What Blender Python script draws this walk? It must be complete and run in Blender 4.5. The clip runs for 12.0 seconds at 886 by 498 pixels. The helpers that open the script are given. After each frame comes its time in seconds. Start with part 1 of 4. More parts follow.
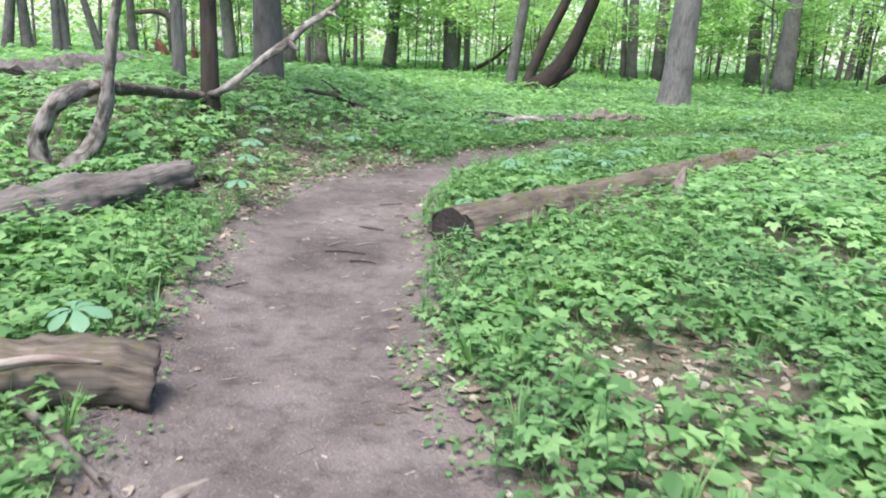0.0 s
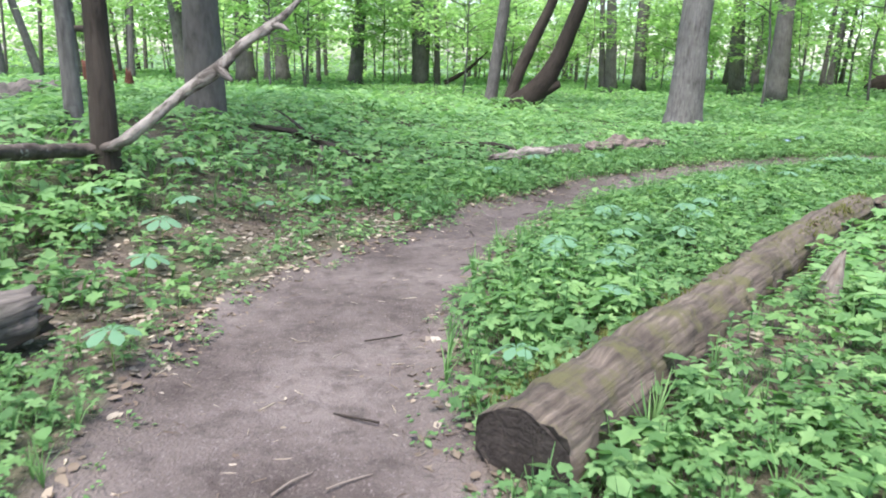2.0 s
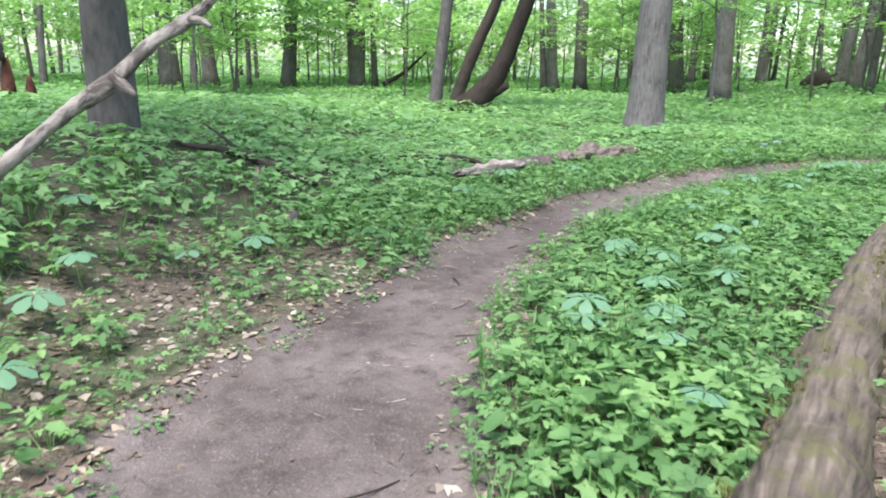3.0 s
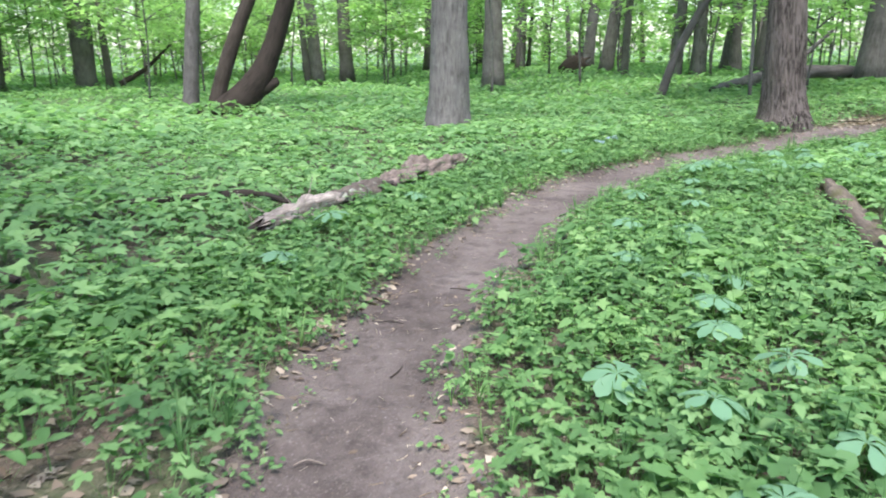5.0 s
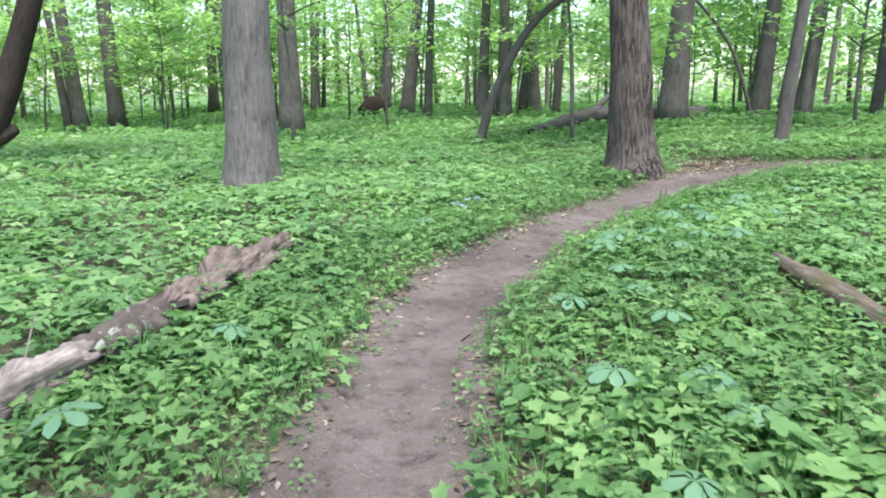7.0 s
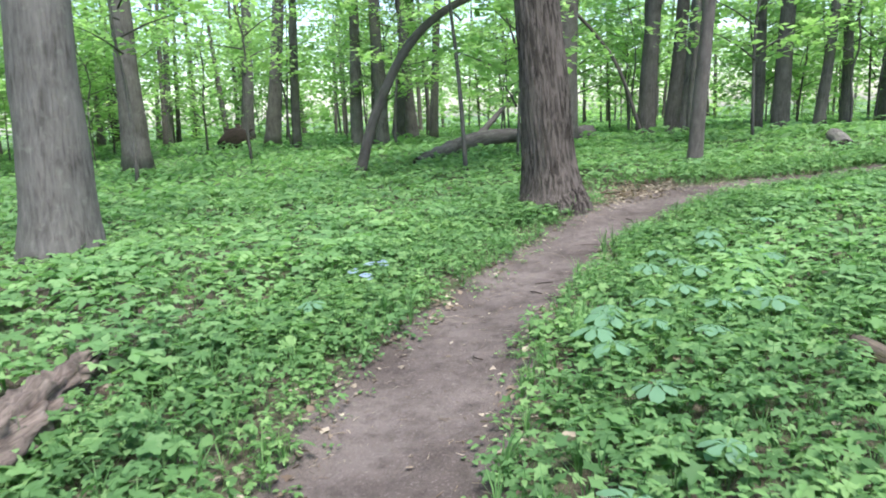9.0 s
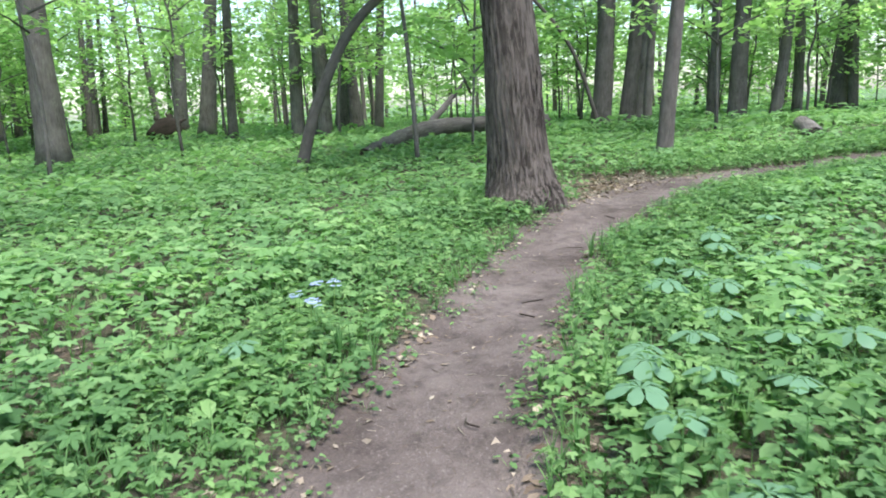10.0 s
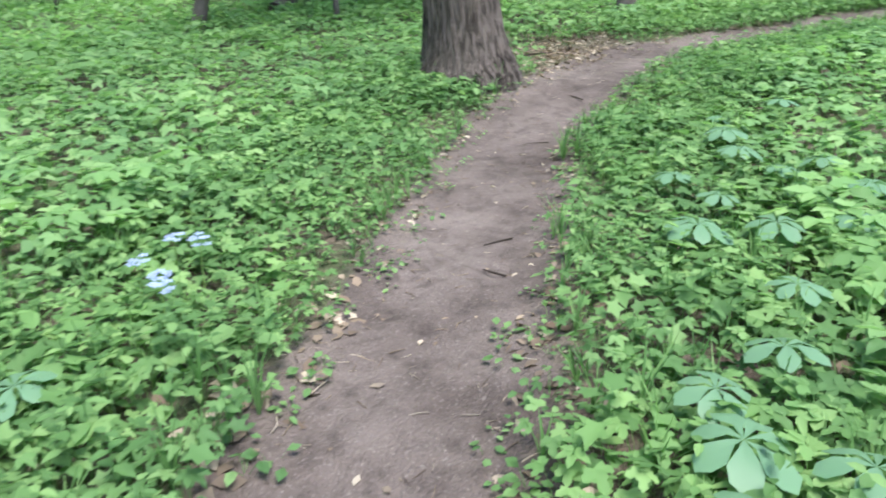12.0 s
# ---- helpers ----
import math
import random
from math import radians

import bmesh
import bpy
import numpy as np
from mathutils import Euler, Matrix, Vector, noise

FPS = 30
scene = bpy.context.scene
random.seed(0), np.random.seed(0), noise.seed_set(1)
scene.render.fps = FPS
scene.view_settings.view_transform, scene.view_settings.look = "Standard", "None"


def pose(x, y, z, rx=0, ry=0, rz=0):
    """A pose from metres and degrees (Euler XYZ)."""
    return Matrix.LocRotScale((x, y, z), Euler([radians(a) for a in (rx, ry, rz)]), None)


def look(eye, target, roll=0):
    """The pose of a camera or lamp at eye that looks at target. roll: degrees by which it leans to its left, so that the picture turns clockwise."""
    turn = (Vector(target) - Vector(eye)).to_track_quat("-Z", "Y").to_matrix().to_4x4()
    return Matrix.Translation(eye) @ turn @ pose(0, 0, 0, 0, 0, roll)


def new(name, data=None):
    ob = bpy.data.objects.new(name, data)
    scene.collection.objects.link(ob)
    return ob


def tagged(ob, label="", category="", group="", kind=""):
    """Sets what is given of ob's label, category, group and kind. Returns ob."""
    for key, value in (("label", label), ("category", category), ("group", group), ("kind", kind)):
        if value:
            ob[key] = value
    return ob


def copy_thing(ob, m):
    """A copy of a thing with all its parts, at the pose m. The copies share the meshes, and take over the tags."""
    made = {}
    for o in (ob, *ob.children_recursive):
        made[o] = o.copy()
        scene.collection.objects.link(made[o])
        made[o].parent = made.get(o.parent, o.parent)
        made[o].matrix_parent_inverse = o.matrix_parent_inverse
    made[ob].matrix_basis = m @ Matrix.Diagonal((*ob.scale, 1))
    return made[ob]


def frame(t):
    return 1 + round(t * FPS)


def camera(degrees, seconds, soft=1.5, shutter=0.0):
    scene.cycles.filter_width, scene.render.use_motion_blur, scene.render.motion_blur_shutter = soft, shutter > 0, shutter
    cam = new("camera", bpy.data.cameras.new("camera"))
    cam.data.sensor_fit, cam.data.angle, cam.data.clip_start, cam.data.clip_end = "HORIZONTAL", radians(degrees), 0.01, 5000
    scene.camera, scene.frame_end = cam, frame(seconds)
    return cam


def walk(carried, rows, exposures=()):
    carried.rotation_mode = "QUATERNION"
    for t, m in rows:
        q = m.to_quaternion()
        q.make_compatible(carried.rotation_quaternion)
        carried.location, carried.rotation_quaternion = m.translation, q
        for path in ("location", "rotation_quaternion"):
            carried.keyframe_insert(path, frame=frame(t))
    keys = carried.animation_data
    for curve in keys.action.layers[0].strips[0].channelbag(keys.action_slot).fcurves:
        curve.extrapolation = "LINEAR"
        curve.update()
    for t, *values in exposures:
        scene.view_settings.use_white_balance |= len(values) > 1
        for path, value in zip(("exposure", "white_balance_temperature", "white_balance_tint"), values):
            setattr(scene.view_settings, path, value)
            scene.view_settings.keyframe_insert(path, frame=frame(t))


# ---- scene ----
cam = camera(62.9, 12.0, 1.9, 0.2)
PATH = [
    (0, (1.33, -0.62, 1.292), (1.064, 1.29, 0.761), 2.8),
    (0.5, (1.178, 0.063, 1.334), (0.852, 1.976, 0.85), 1.7),
    (1, (0.997, 0.751, 1.372), (0.754, 2.673, 0.875), 1.2),
    (1.5, (0.825, 1.446, 1.381), (0.518, 3.36, 0.886), 2.7),
    (2, (0.596, 2.123, 1.397), (0.41, 4.05, 0.895), 1.5),
    (2.5, (0.413, 2.857, 1.416), (0.31, 4.787, 0.902), 1.2),
    (2.7, (0.32, 3.135, 1.415), (0.247, 5.068, 0.909), 1.1),
    (4.3, (-0.232, 5.384, 1.431), (0.112, 7.294, 0.945), -0.1),
    (4.5, (-0.2, 5.691, 1.416), (0.21, 7.583, 0.914), -0.3),
    (5, (-0.11, 6.447, 1.446), (0.489, 8.283, 0.925), -0.5),
    (5.5, (-0.018, 7.196, 1.445), (0.785, 8.948, 0.912), -0.5),
    (6, (0.146, 7.934, 1.444), (1.067, 9.623, 0.899), -0.2),
    (6.5, (0.307, 8.597, 1.469), (1.366, 10.207, 0.932), -0.1),
    (6.7, (0.406, 8.862, 1.463), (1.49, 10.484, 1.022), -0.5),
    (8.3, (1.392, 10.696, 1.384), (2.633, 12.205, 0.955), -2.3),
    (8.5, (1.516, 10.908, 1.424), (2.81, 12.375, 1.007), -2.3),
    (9, (1.924, 11.448, 1.405), (3.303, 12.853, 1.047), -2.3),
    (9.5, (2.31, 12.005, 1.324), (3.757, 13.34, 0.97), -2.2),
    (10, (2.743, 12.499, 1.333), (4.222, 13.788, 0.945), -2.3),
    (10.5, (3.1, 12.947, 1.343), (4.534, 14.262, 0.88), -2.1),
    (11, (3.394, 13.234, 1.333), (4.766, 14.517, 0.647), -2.5),
    (11.5, (3.737, 13.409, 1.334), (5.056, 14.717, 0.591), -3.5),
    (12, (4.078, 13.624, 1.323), (5.577, 14.702, 0.555), -1.8),
]
EXPOSURES = [(0, 1.75, 6250, 17), (7, 1.7, 6250, 16), (9, 1.58, 6250, 14), (12, 1.62, 6250, 14)]
walk(cam, [(t, look(eye, target, roll)) for t, eye, target, roll in PATH], EXPOSURES)

# ---- light ----
SUN_EL, SUN_AZ = radians(60), radians(195)
world = bpy.data.worlds.new("world")
scene.world = world
world.use_nodes = True
wn = world.node_tree
sky = wn.nodes.new("ShaderNodeTexSky")
sky.sky_type = "NISHITA"
sky.sun_disc = False
sky.sun_elevation, sky.sun_rotation = SUN_EL, SUN_AZ
sky.air_density, sky.dust_density, sky.ozone_density = 1.0, 1.6, 0.6
wn.links.new(sky.outputs[0], wn.nodes["Background"].inputs[0])
wn.nodes["Background"].inputs[1].default_value = 0.15
sun_data = bpy.data.lights.new("sun", "SUN")
sun_data.energy, sun_data.angle, sun_data.color = 2.6, radians(30), (1.0, 0.97, 0.92)
sun = new("sun", sun_data)
sun.matrix_world = look((math.sin(SUN_AZ) * 40 * math.cos(SUN_EL), math.cos(SUN_AZ) * 40 * math.cos(SUN_EL), 60), (0, 0, 0))


# ---- materials ----
def rgb(c):
    return (c[0], c[1], c[2], 1)


class Mat:
    """A node material in the making."""

    def __init__(self, name, rough=0.8, spec=0.3):
        self.m = bpy.data.materials.new(name)
        self.m.use_nodes = True
        self.t = self.m.node_tree
        self.b = self.t.nodes["Principled BSDF"]
        self.b.inputs["Roughness"].default_value = rough
        self.b.inputs["Specular IOR Level"].default_value = spec

    def node(self, kind, **sets):
        n = self.t.nodes.new(kind)
        for k, v in sets.items():
            n.inputs[k.replace("_", " ")].default_value = v
        return n

    def link(self, a, b):
        self.t.links.new(a, b)

    def coords(self, scale=(1, 1, 1), kind="Object"):
        if kind == "Grain":
            c = self.t.nodes.new("ShaderNodeAttribute")
            c.attribute_name, kind = "grain", "Vector"
        else:
            c = self.t.nodes.new("ShaderNodeTexCoord")
        mp = self.t.nodes.new("ShaderNodeMapping")
        mp.inputs["Scale"].default_value = scale
        self.link(c.outputs[kind], mp.inputs["Vector"])
        return mp.outputs[0]

    def noise(self, vec, scale, detail=5, rough=0.6, dist=0.0):
        n = self.node("ShaderNodeTexNoise", Scale=scale, Detail=detail, Roughness=rough, Distortion=dist)
        self.link(vec, n.inputs["Vector"])
        return n.outputs["Fac"]

    def ramp(self, fac, *stops):
        r = self.t.nodes.new("ShaderNodeValToRGB")
        els = r.color_ramp.elements
        while len(els) < len(stops):
            els.new(0.5)
        for e, (p, c) in zip(els, stops):
            e.position, e.color = p, rgb(c) if isinstance(c, tuple) else (c, c, c, 1)
        self.link(fac, r.inputs[0])
        return r.outputs[0]

    def mix(self, fac, a, b, mode="MIX"):
        n = self.t.nodes.new("ShaderNodeMix")
        n.data_type, n.blend_type = "RGBA", mode
        for val, sock in ((fac, n.inputs[0]), (a, n.inputs[6]), (b, n.inputs[7])):
            if isinstance(val, bpy.types.NodeSocket):
                self.link(val, sock)
            else:
                sock.default_value = rgb(val) if isinstance(val, tuple) else val
        return n.outputs[2]

    def math(self, op, a, b=0.0):
        n = self.t.nodes.new("ShaderNodeMath")
        n.operation = op
        for val, sock in ((a, n.inputs[0]), (b, n.inputs[1])):
            if isinstance(val, bpy.types.NodeSocket):
                self.link(val, sock)
            else:
                sock.default_value = val
        return n.outputs[0]

    def bump(self, height, strength, dist=0.02):
        n = self.node("ShaderNodeBump", Strength=strength, Distance=dist)
        self.link(height, n.inputs["Height"])
        self.link(n.outputs[0], self.b.inputs["Normal"])

    def colour(self, sock):
        self.link(sock, self.b.inputs["Base Color"])
        return self.m


def bark(name, dark, light, stretch=0.16, scale=22, moss=None, lichen=0.0, spread=0.17, depth=0.03):
    k = Mat(name, 0.95, 0.15)
    v = k.coords((1, 1, stretch), "Grain")
    fine = k.noise(v, scale, 6, 0.65, 0.4)
    broad = k.noise(k.coords(kind="Grain"), 1.7, 4)
    c = k.ramp(fine, (0.5 - spread, dark), (0.5 + spread, light))
    c = k.mix(k.ramp(broad, (0.35, 0.0), (0.7, 0.55)), c, tuple(x * 1.35 for x in light))
    info = k.t.nodes.new("ShaderNodeObjectInfo")
    c = k.mix(1.0, c, k.ramp(info.outputs["Random"], (0.0, (0.72, 0.7, 0.68)), (1.0, (1.1, 1.08, 1.05))), "MULTIPLY")
    if lichen:
        c = k.mix(k.ramp(k.noise(k.coords(kind="Grain"), 9, 3), (0.6, 0.0), (0.68, lichen)), c, (0.34, 0.36, 0.3))
    if moss:
        c = k.mix(k.ramp(k.noise(k.coords(kind="Grain"), 2.6, 5, 0.7), (0.42, 0.0), (0.58, 0.85)), c, moss)
    k.bump(fine, 0.95, depth)
    return k.colour(c)


def leaf_mat(name, deep, bright, pale=None, lets_light=0.45, rough=0.6, far=False):
    k = Mat(name, rough, 0.22)
    g = k.t.nodes.new("ShaderNodeNewGeometry")
    patch = k.noise(k.coords(kind="Object"), 0.9, 3)
    c = k.ramp(g.outputs["Random Per Island"], (0.0, deep), (0.6, bright), (1.0, pale or bright))
    c = k.mix(1.0, c, k.ramp(patch, (0.3, (0.75, 0.8, 0.8)), (0.7, (1.15, 1.12, 1.0))), "MULTIPLY")
    k.colour(c)
    tr = k.t.nodes.new("ShaderNodeBsdfTranslucent")
    k.link(k.mix(1.0, c, (1.1, 1.24, 0.87), "MULTIPLY"), tr.inputs[0])
    sh = k.t.nodes.new("ShaderNodeMixShader")
    sh.inputs[0].default_value = lets_light
    k.link(k.b.outputs[0], sh.inputs[1])
    k.link(tr.outputs[0], sh.inputs[2])
    k.link(sh.outputs[0], k.t.nodes["Material Output"].inputs[0])
    return k.m


def soil_mat(name, dark, light, speck, gritty=1.0):
    k = Mat(name, 0.95, 0.12)
    v = k.coords()
    c = k.ramp(k.noise(v, 1.3, 6, 0.6), (0.3, dark), (0.7, light))
    c = k.mix(k.ramp(k.noise(v, 60, 3, 0.7), (0.56, 0.0), (0.72, 0.6 * gritty)), c, speck)
    c = k.mix(k.ramp(k.noise(v, 7, 6, 0.75), (0.48, 0.0), (0.7, 0.75)), c, tuple(x * 0.6 for x in dark))
    h = k.mix(0.45, k.noise(v, 9, 5), k.noise(v, 70, 3))
    k.bump(h, 0.9, 0.04)
    return k.colour(c)


def litter_mat(name):
    k = Mat(name, 0.9, 0.15)
    v = k.coords()
    vo = k.node("ShaderNodeTexVoronoi", Scale=48.0)
    warp = k.t.nodes.new("ShaderNodeVectorMath")
    warp.operation = "MULTIPLY_ADD"
    nz = k.node("ShaderNodeTexNoise", Scale=30.0, Detail=3.0)
    k.link(v, nz.inputs["Vector"])
    k.link(nz.outputs["Color"], warp.inputs[0])
    warp.inputs[1].default_value = (0.05, 0.05, 0.05)
    k.link(v, warp.inputs[2])
    k.link(warp.outputs[0], vo.inputs["Vector"])
    c = k.ramp(vo.outputs["Color"], (0.1, (0.05, 0.038, 0.029)), (0.65, (0.11, 0.086, 0.066)), (0.98, (0.22, 0.18, 0.14)))
    c = k.mix(k.ramp(k.noise(v, 5.0, 5, 0.7), (0.35, 0.0), (0.65, 0.7)), c, (0.07, 0.056, 0.045))
    c = k.mix(k.ramp(k.noise(v, 0.8, 4), (0.4, 0.0), (0.7, 0.75)), c, (0.05, 0.085, 0.03))
    far = k.t.nodes.new("ShaderNodeVectorMath")
    far.operation = "LENGTH"
    k.link(v, far.inputs[0])
    green = k.ramp(k.noise(v, 0.5, 6), (0.35, (0.07, 0.13, 0.05)), (0.65, (0.12, 0.2, 0.08)))
    c = k.mix(k.ramp(k.math("DIVIDE", far.outputs["Value"], 100.0), (0.25, 0.0), (0.42, 1.0)), c, green)
    worn = k.t.nodes.new("ShaderNodeAttribute")
    worn.attribute_name = "worn"
    soil = k.ramp(k.noise(v, 1.3, 6, 0.6), (0.3, (0.06, 0.048, 0.042)), (0.7, (0.15, 0.125, 0.11)))
    c = k.mix(k.ramp(k.math("ADD", worn.outputs["Fac"], k.math("MULTIPLY", k.noise(v, 11, 5, 0.7), 0.8)), (0.68, 0.0), (1.0, 1.0)), c, soil)
    k.bump(vo.outputs["Distance"], 0.6, 0.03)
    return k.colour(c)


def wood_mat(name, dark, light, moss=None, amount=0.5, stretch=(1, 1, 0.07), scale=30):
    k = Mat(name, 0.9, 0.2)
    grain = k.noise(k.coords(stretch, "Grain"), scale, 6, 0.65, 0.3)
    c = k.ramp(grain, (0.3, dark), (0.7, light))
    c = k.mix(k.ramp(k.noise(k.coords(kind="Grain"), 3.2, 5, 0.7), (0.45, 0.0), (0.7, 0.6)), c, tuple(x * 0.45 for x in dark))
    if moss:
        c = k.mix(k.ramp(k.noise(k.coords(), 4.5, 6, 0.75), (0.62 - amount * 0.3, 0.0), (0.75 - amount * 0.3, 0.9)), c, moss)
    k.bump(grain, 0.9, 0.02)
    return k.colour(c)


GROUND = litter_mat("leaf_litter_ground")
PATH_SOIL = soil_mat("packed_path_soil", (0.06, 0.048, 0.042), (0.158, 0.132, 0.118), (0.25, 0.22, 0.2))
BARK = bark("grey_brown_bark", (0.044, 0.041, 0.038), (0.145, 0.138, 0.13), lichen=0.12)
BARK_GREY = bark("smooth_grey_bark", (0.06, 0.054, 0.05), (0.125, 0.115, 0.106), 0.3, 14)
BARK_OAK = bark("ridged_oak_bark", (0.012, 0.01, 0.008), (0.115, 0.1, 0.09), 0.13, 25, spread=0.07, depth=0.08)
BARK_DARK = bark("dark_wet_bark", (0.018, 0.015, 0.012), (0.056, 0.046, 0.038))
LOG_MOSSY = wood_mat("mossy_rotting_wood", (0.032, 0.025, 0.02), (0.17, 0.138, 0.106), (0.085, 0.08, 0.036), 0.42)
LOG_GREY = wood_mat("weathered_grey_wood", (0.05, 0.043, 0.037), (0.175, 0.152, 0.13))
LOG_FLAKY = wood_mat("flaking_tan_rotten_wood", (0.045, 0.033, 0.026), (0.235, 0.19, 0.16), stretch=(1, 1, 0.12), scale=40)
WOOD_BLEACHED = wood_mat("bleached_bare_wood", (0.1, 0.08, 0.065), (0.4, 0.35, 0.3), stretch=(1, 1, 0.12), scale=40)
LOG_PALE = wood_mat("pale_splintered_wood", (0.09, 0.066, 0.05), (0.36, 0.31, 0.26))
BRANCH = bark("flaking_dead_branch_bark", (0.035, 0.028, 0.023), (0.25, 0.228, 0.205), 0.45, 13, spread=0.07)
BRANCH_DARK = bark("dark_blotched_branch_bark", (0.025, 0.02, 0.017), (0.1, 0.085, 0.073), 0.7, 11, spread=0.1, lichen=0.8)
END_GRAIN = wood_mat("dark_cut_end_grain", (0.022, 0.018, 0.015), (0.062, 0.051, 0.043), stretch=(1, 1, 1))
RUST = wood_mat("rotten_red_wood", (0.045, 0.018, 0.012), (0.12, 0.048, 0.028))
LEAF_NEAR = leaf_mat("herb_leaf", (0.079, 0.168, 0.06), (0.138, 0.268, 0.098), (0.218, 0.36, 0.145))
# paler copy of the herb leaf: haze over further herbs put into the colour
LEAF_HAZED = leaf_mat("hazed_herb_leaf", (0.115, 0.228, 0.088), (0.18, 0.335, 0.132), (0.265, 0.42, 0.182))
LEAF_BLUE = leaf_mat("umbrella_leaf", (0.1, 0.21, 0.12), (0.15, 0.28, 0.168), None, 0.35, 0.42)
LEAF_TREE = leaf_mat("spring_tree_leaf", (0.22, 0.36, 0.13), (0.33, 0.49, 0.21), (0.44, 0.59, 0.31), 0.68)
STALK = leaf_mat("green_stalk", (0.1, 0.2, 0.05), (0.16, 0.26, 0.07), None, 0.1)
DEAD_LEAF = leaf_mat("dead_leaf", (0.1, 0.072, 0.055), (0.21, 0.165, 0.13), (0.43, 0.37, 0.31), 0.2, 0.8)
PETAL = leaf_mat("blue_petal", (0.3, 0.38, 0.66), (0.4, 0.47, 0.76), (0.52, 0.57, 0.82), 0.4)
MOSS = leaf_mat("moss_tuft", (0.07, 0.085, 0.02), (0.13, 0.14, 0.035), (0.19, 0.19, 0.06), 0.2, 0.9)


# ---- the lie of the land ----
TRAIL = [(1.75, -9, 1.1), (1.45, -2.5, 1.1), (1.0, 0.2, 1.1), (0.62, 1.36, 1.2), (0.34, 2.0, 1.22), (0.14, 2.6, 1.25), (-0.18, 4.1, 1.35),
         (-0.38, 5.1, 1.35), (-0.46, 5.9, 1.35), (-0.4, 6.6, 1.3), (-0.13, 7.7, 1.05), (0.2, 8.6, 0.85), (0.45, 9.5, 0.72), (0.84, 10.22, 0.67),
         (1.2, 10.8, 0.68), (1.9, 11.7, 0.68), (2.95, 12.95, 0.7), (3.6, 13.6, 0.85), (4.5, 14.25, 0.88), (5.45, 14.85, 0.8),
         (6.25, 15.22, 0.76), (8.1, 16.05, 0.8), (9.2, 16.55, 0.82), (10.4, 16.82, 0.9), (12.6, 17.0, 0.95), (13.9, 16.6, 0.75),
         (16.0, 15.4, 0.6), (20.0, 12.5, 0.6), (28.0, 7.5, 0.6)]


def smooth(a, b, x):
    t = np.clip((np.asarray(x, float) - a) / (b - a), 0, 1)
    return t * t * (3 - 2 * t)


def spline(ctrl, step):
    """Points every step along a Catmull-Rom curve through the control rows."""
    c = np.array(ctrl, float)
    c = np.vstack([2 * c[0] - c[1], c, 2 * c[-1] - c[-2]])
    out = []
    for i in range(1, len(c) - 2):
        n = max(2, int(np.linalg.norm(c[i + 1][:2] - c[i][:2]) / step))
        for t in np.arange(n) / n:
            a, b, d, e = c[i - 1], c[i], c[i + 1], c[i + 2]
            out.append(0.5 * (2 * b + (d - a) * t + (2 * a - 5 * b + 4 * d - e) * t * t + (3 * b - a - 3 * d + e) * t ** 3))
    out.append(c[-2])
    return np.array(out)


TRACK = spline(TRAIL, 0.12)


def waves(x, y, s, seed):
    """A cheap smooth field between -1 and 1, with waves about s metres long."""
    r = np.random.RandomState(seed)
    v = np.zeros_like(np.asarray(x, float))
    for _ in range(7):
        a, k, p = r.uniform(0, 6.283), 6.283 / s * r.uniform(0.6, 1.7), r.uniform(0, 6.283)
        v = v + np.sin((x * math.cos(a) + y * math.sin(a)) * k + p)
    return v / 4.0


def trail_gap(x, y):
    """Distance to the path's edge (negative on the path)."""
    x, y = np.asarray(x, float).ravel(), np.asarray(y, float).ravel()
    best = np.full(len(x), 1e9)
    for i in range(0, len(TRACK)):
        d = np.hypot(x - TRACK[i, 0], y - TRACK[i, 1]) - TRACK[i, 2] / 2
        np.minimum(best, d, out=best)
    return best


def base_height(x, y):
    x, y = np.asarray(x, float), np.asarray(y, float)
    h = -0.12 + 0.65 * smooth(0.9, 4.0, -x) * (1 - smooth(14, 32, y)) * smooth(4.8, 8.4, y) + 0.45 * smooth(9, 21, x) + 0.16 * np.exp(-((x - 10.7) ** 2 + (y - 18.1) ** 2) / 0.9)
    near = 1 - smooth(30, 60, np.hypot(x - 4, y - 12))
    return h + near * (0.025 * waves(x, y, 2.2, 3) + 0.05 * waves(x, y, 9, 4))


def height(x, y):
    shape = np.shape(x)
    g = trail_gap(x, y).reshape(shape)
    return base_height(x, y) - 0.05 * (1 - smooth(-0.15, 0.12, g)) + 0.015 * np.exp(-((g - 0.12) / 0.1) ** 2)


def ground_z(x, y):
    return float(height(np.array([x]), np.array([y]))[0])


# ---- mesh helpers ----
def mesh_from(name, verts, faces, material, smooth_shade=False):
    me = bpy.data.meshes.new(name)
    me.from_pydata([tuple(v) for v in verts] if not isinstance(verts, np.ndarray) else verts.tolist(), [], faces)
    me.materials.append(material)
    if smooth_shade:
        me.polygons.foreach_set("use_smooth", [True] * len(me.polygons))
    me.update()
    return me


def part(name, me, parent, label=""):
    ob = new(name, me)
    ob.parent = parent
    if label:
        ob["label"] = label
    return ob


def tube(*given, **kw):
    return tube_grain(*given, **kw)[:2]


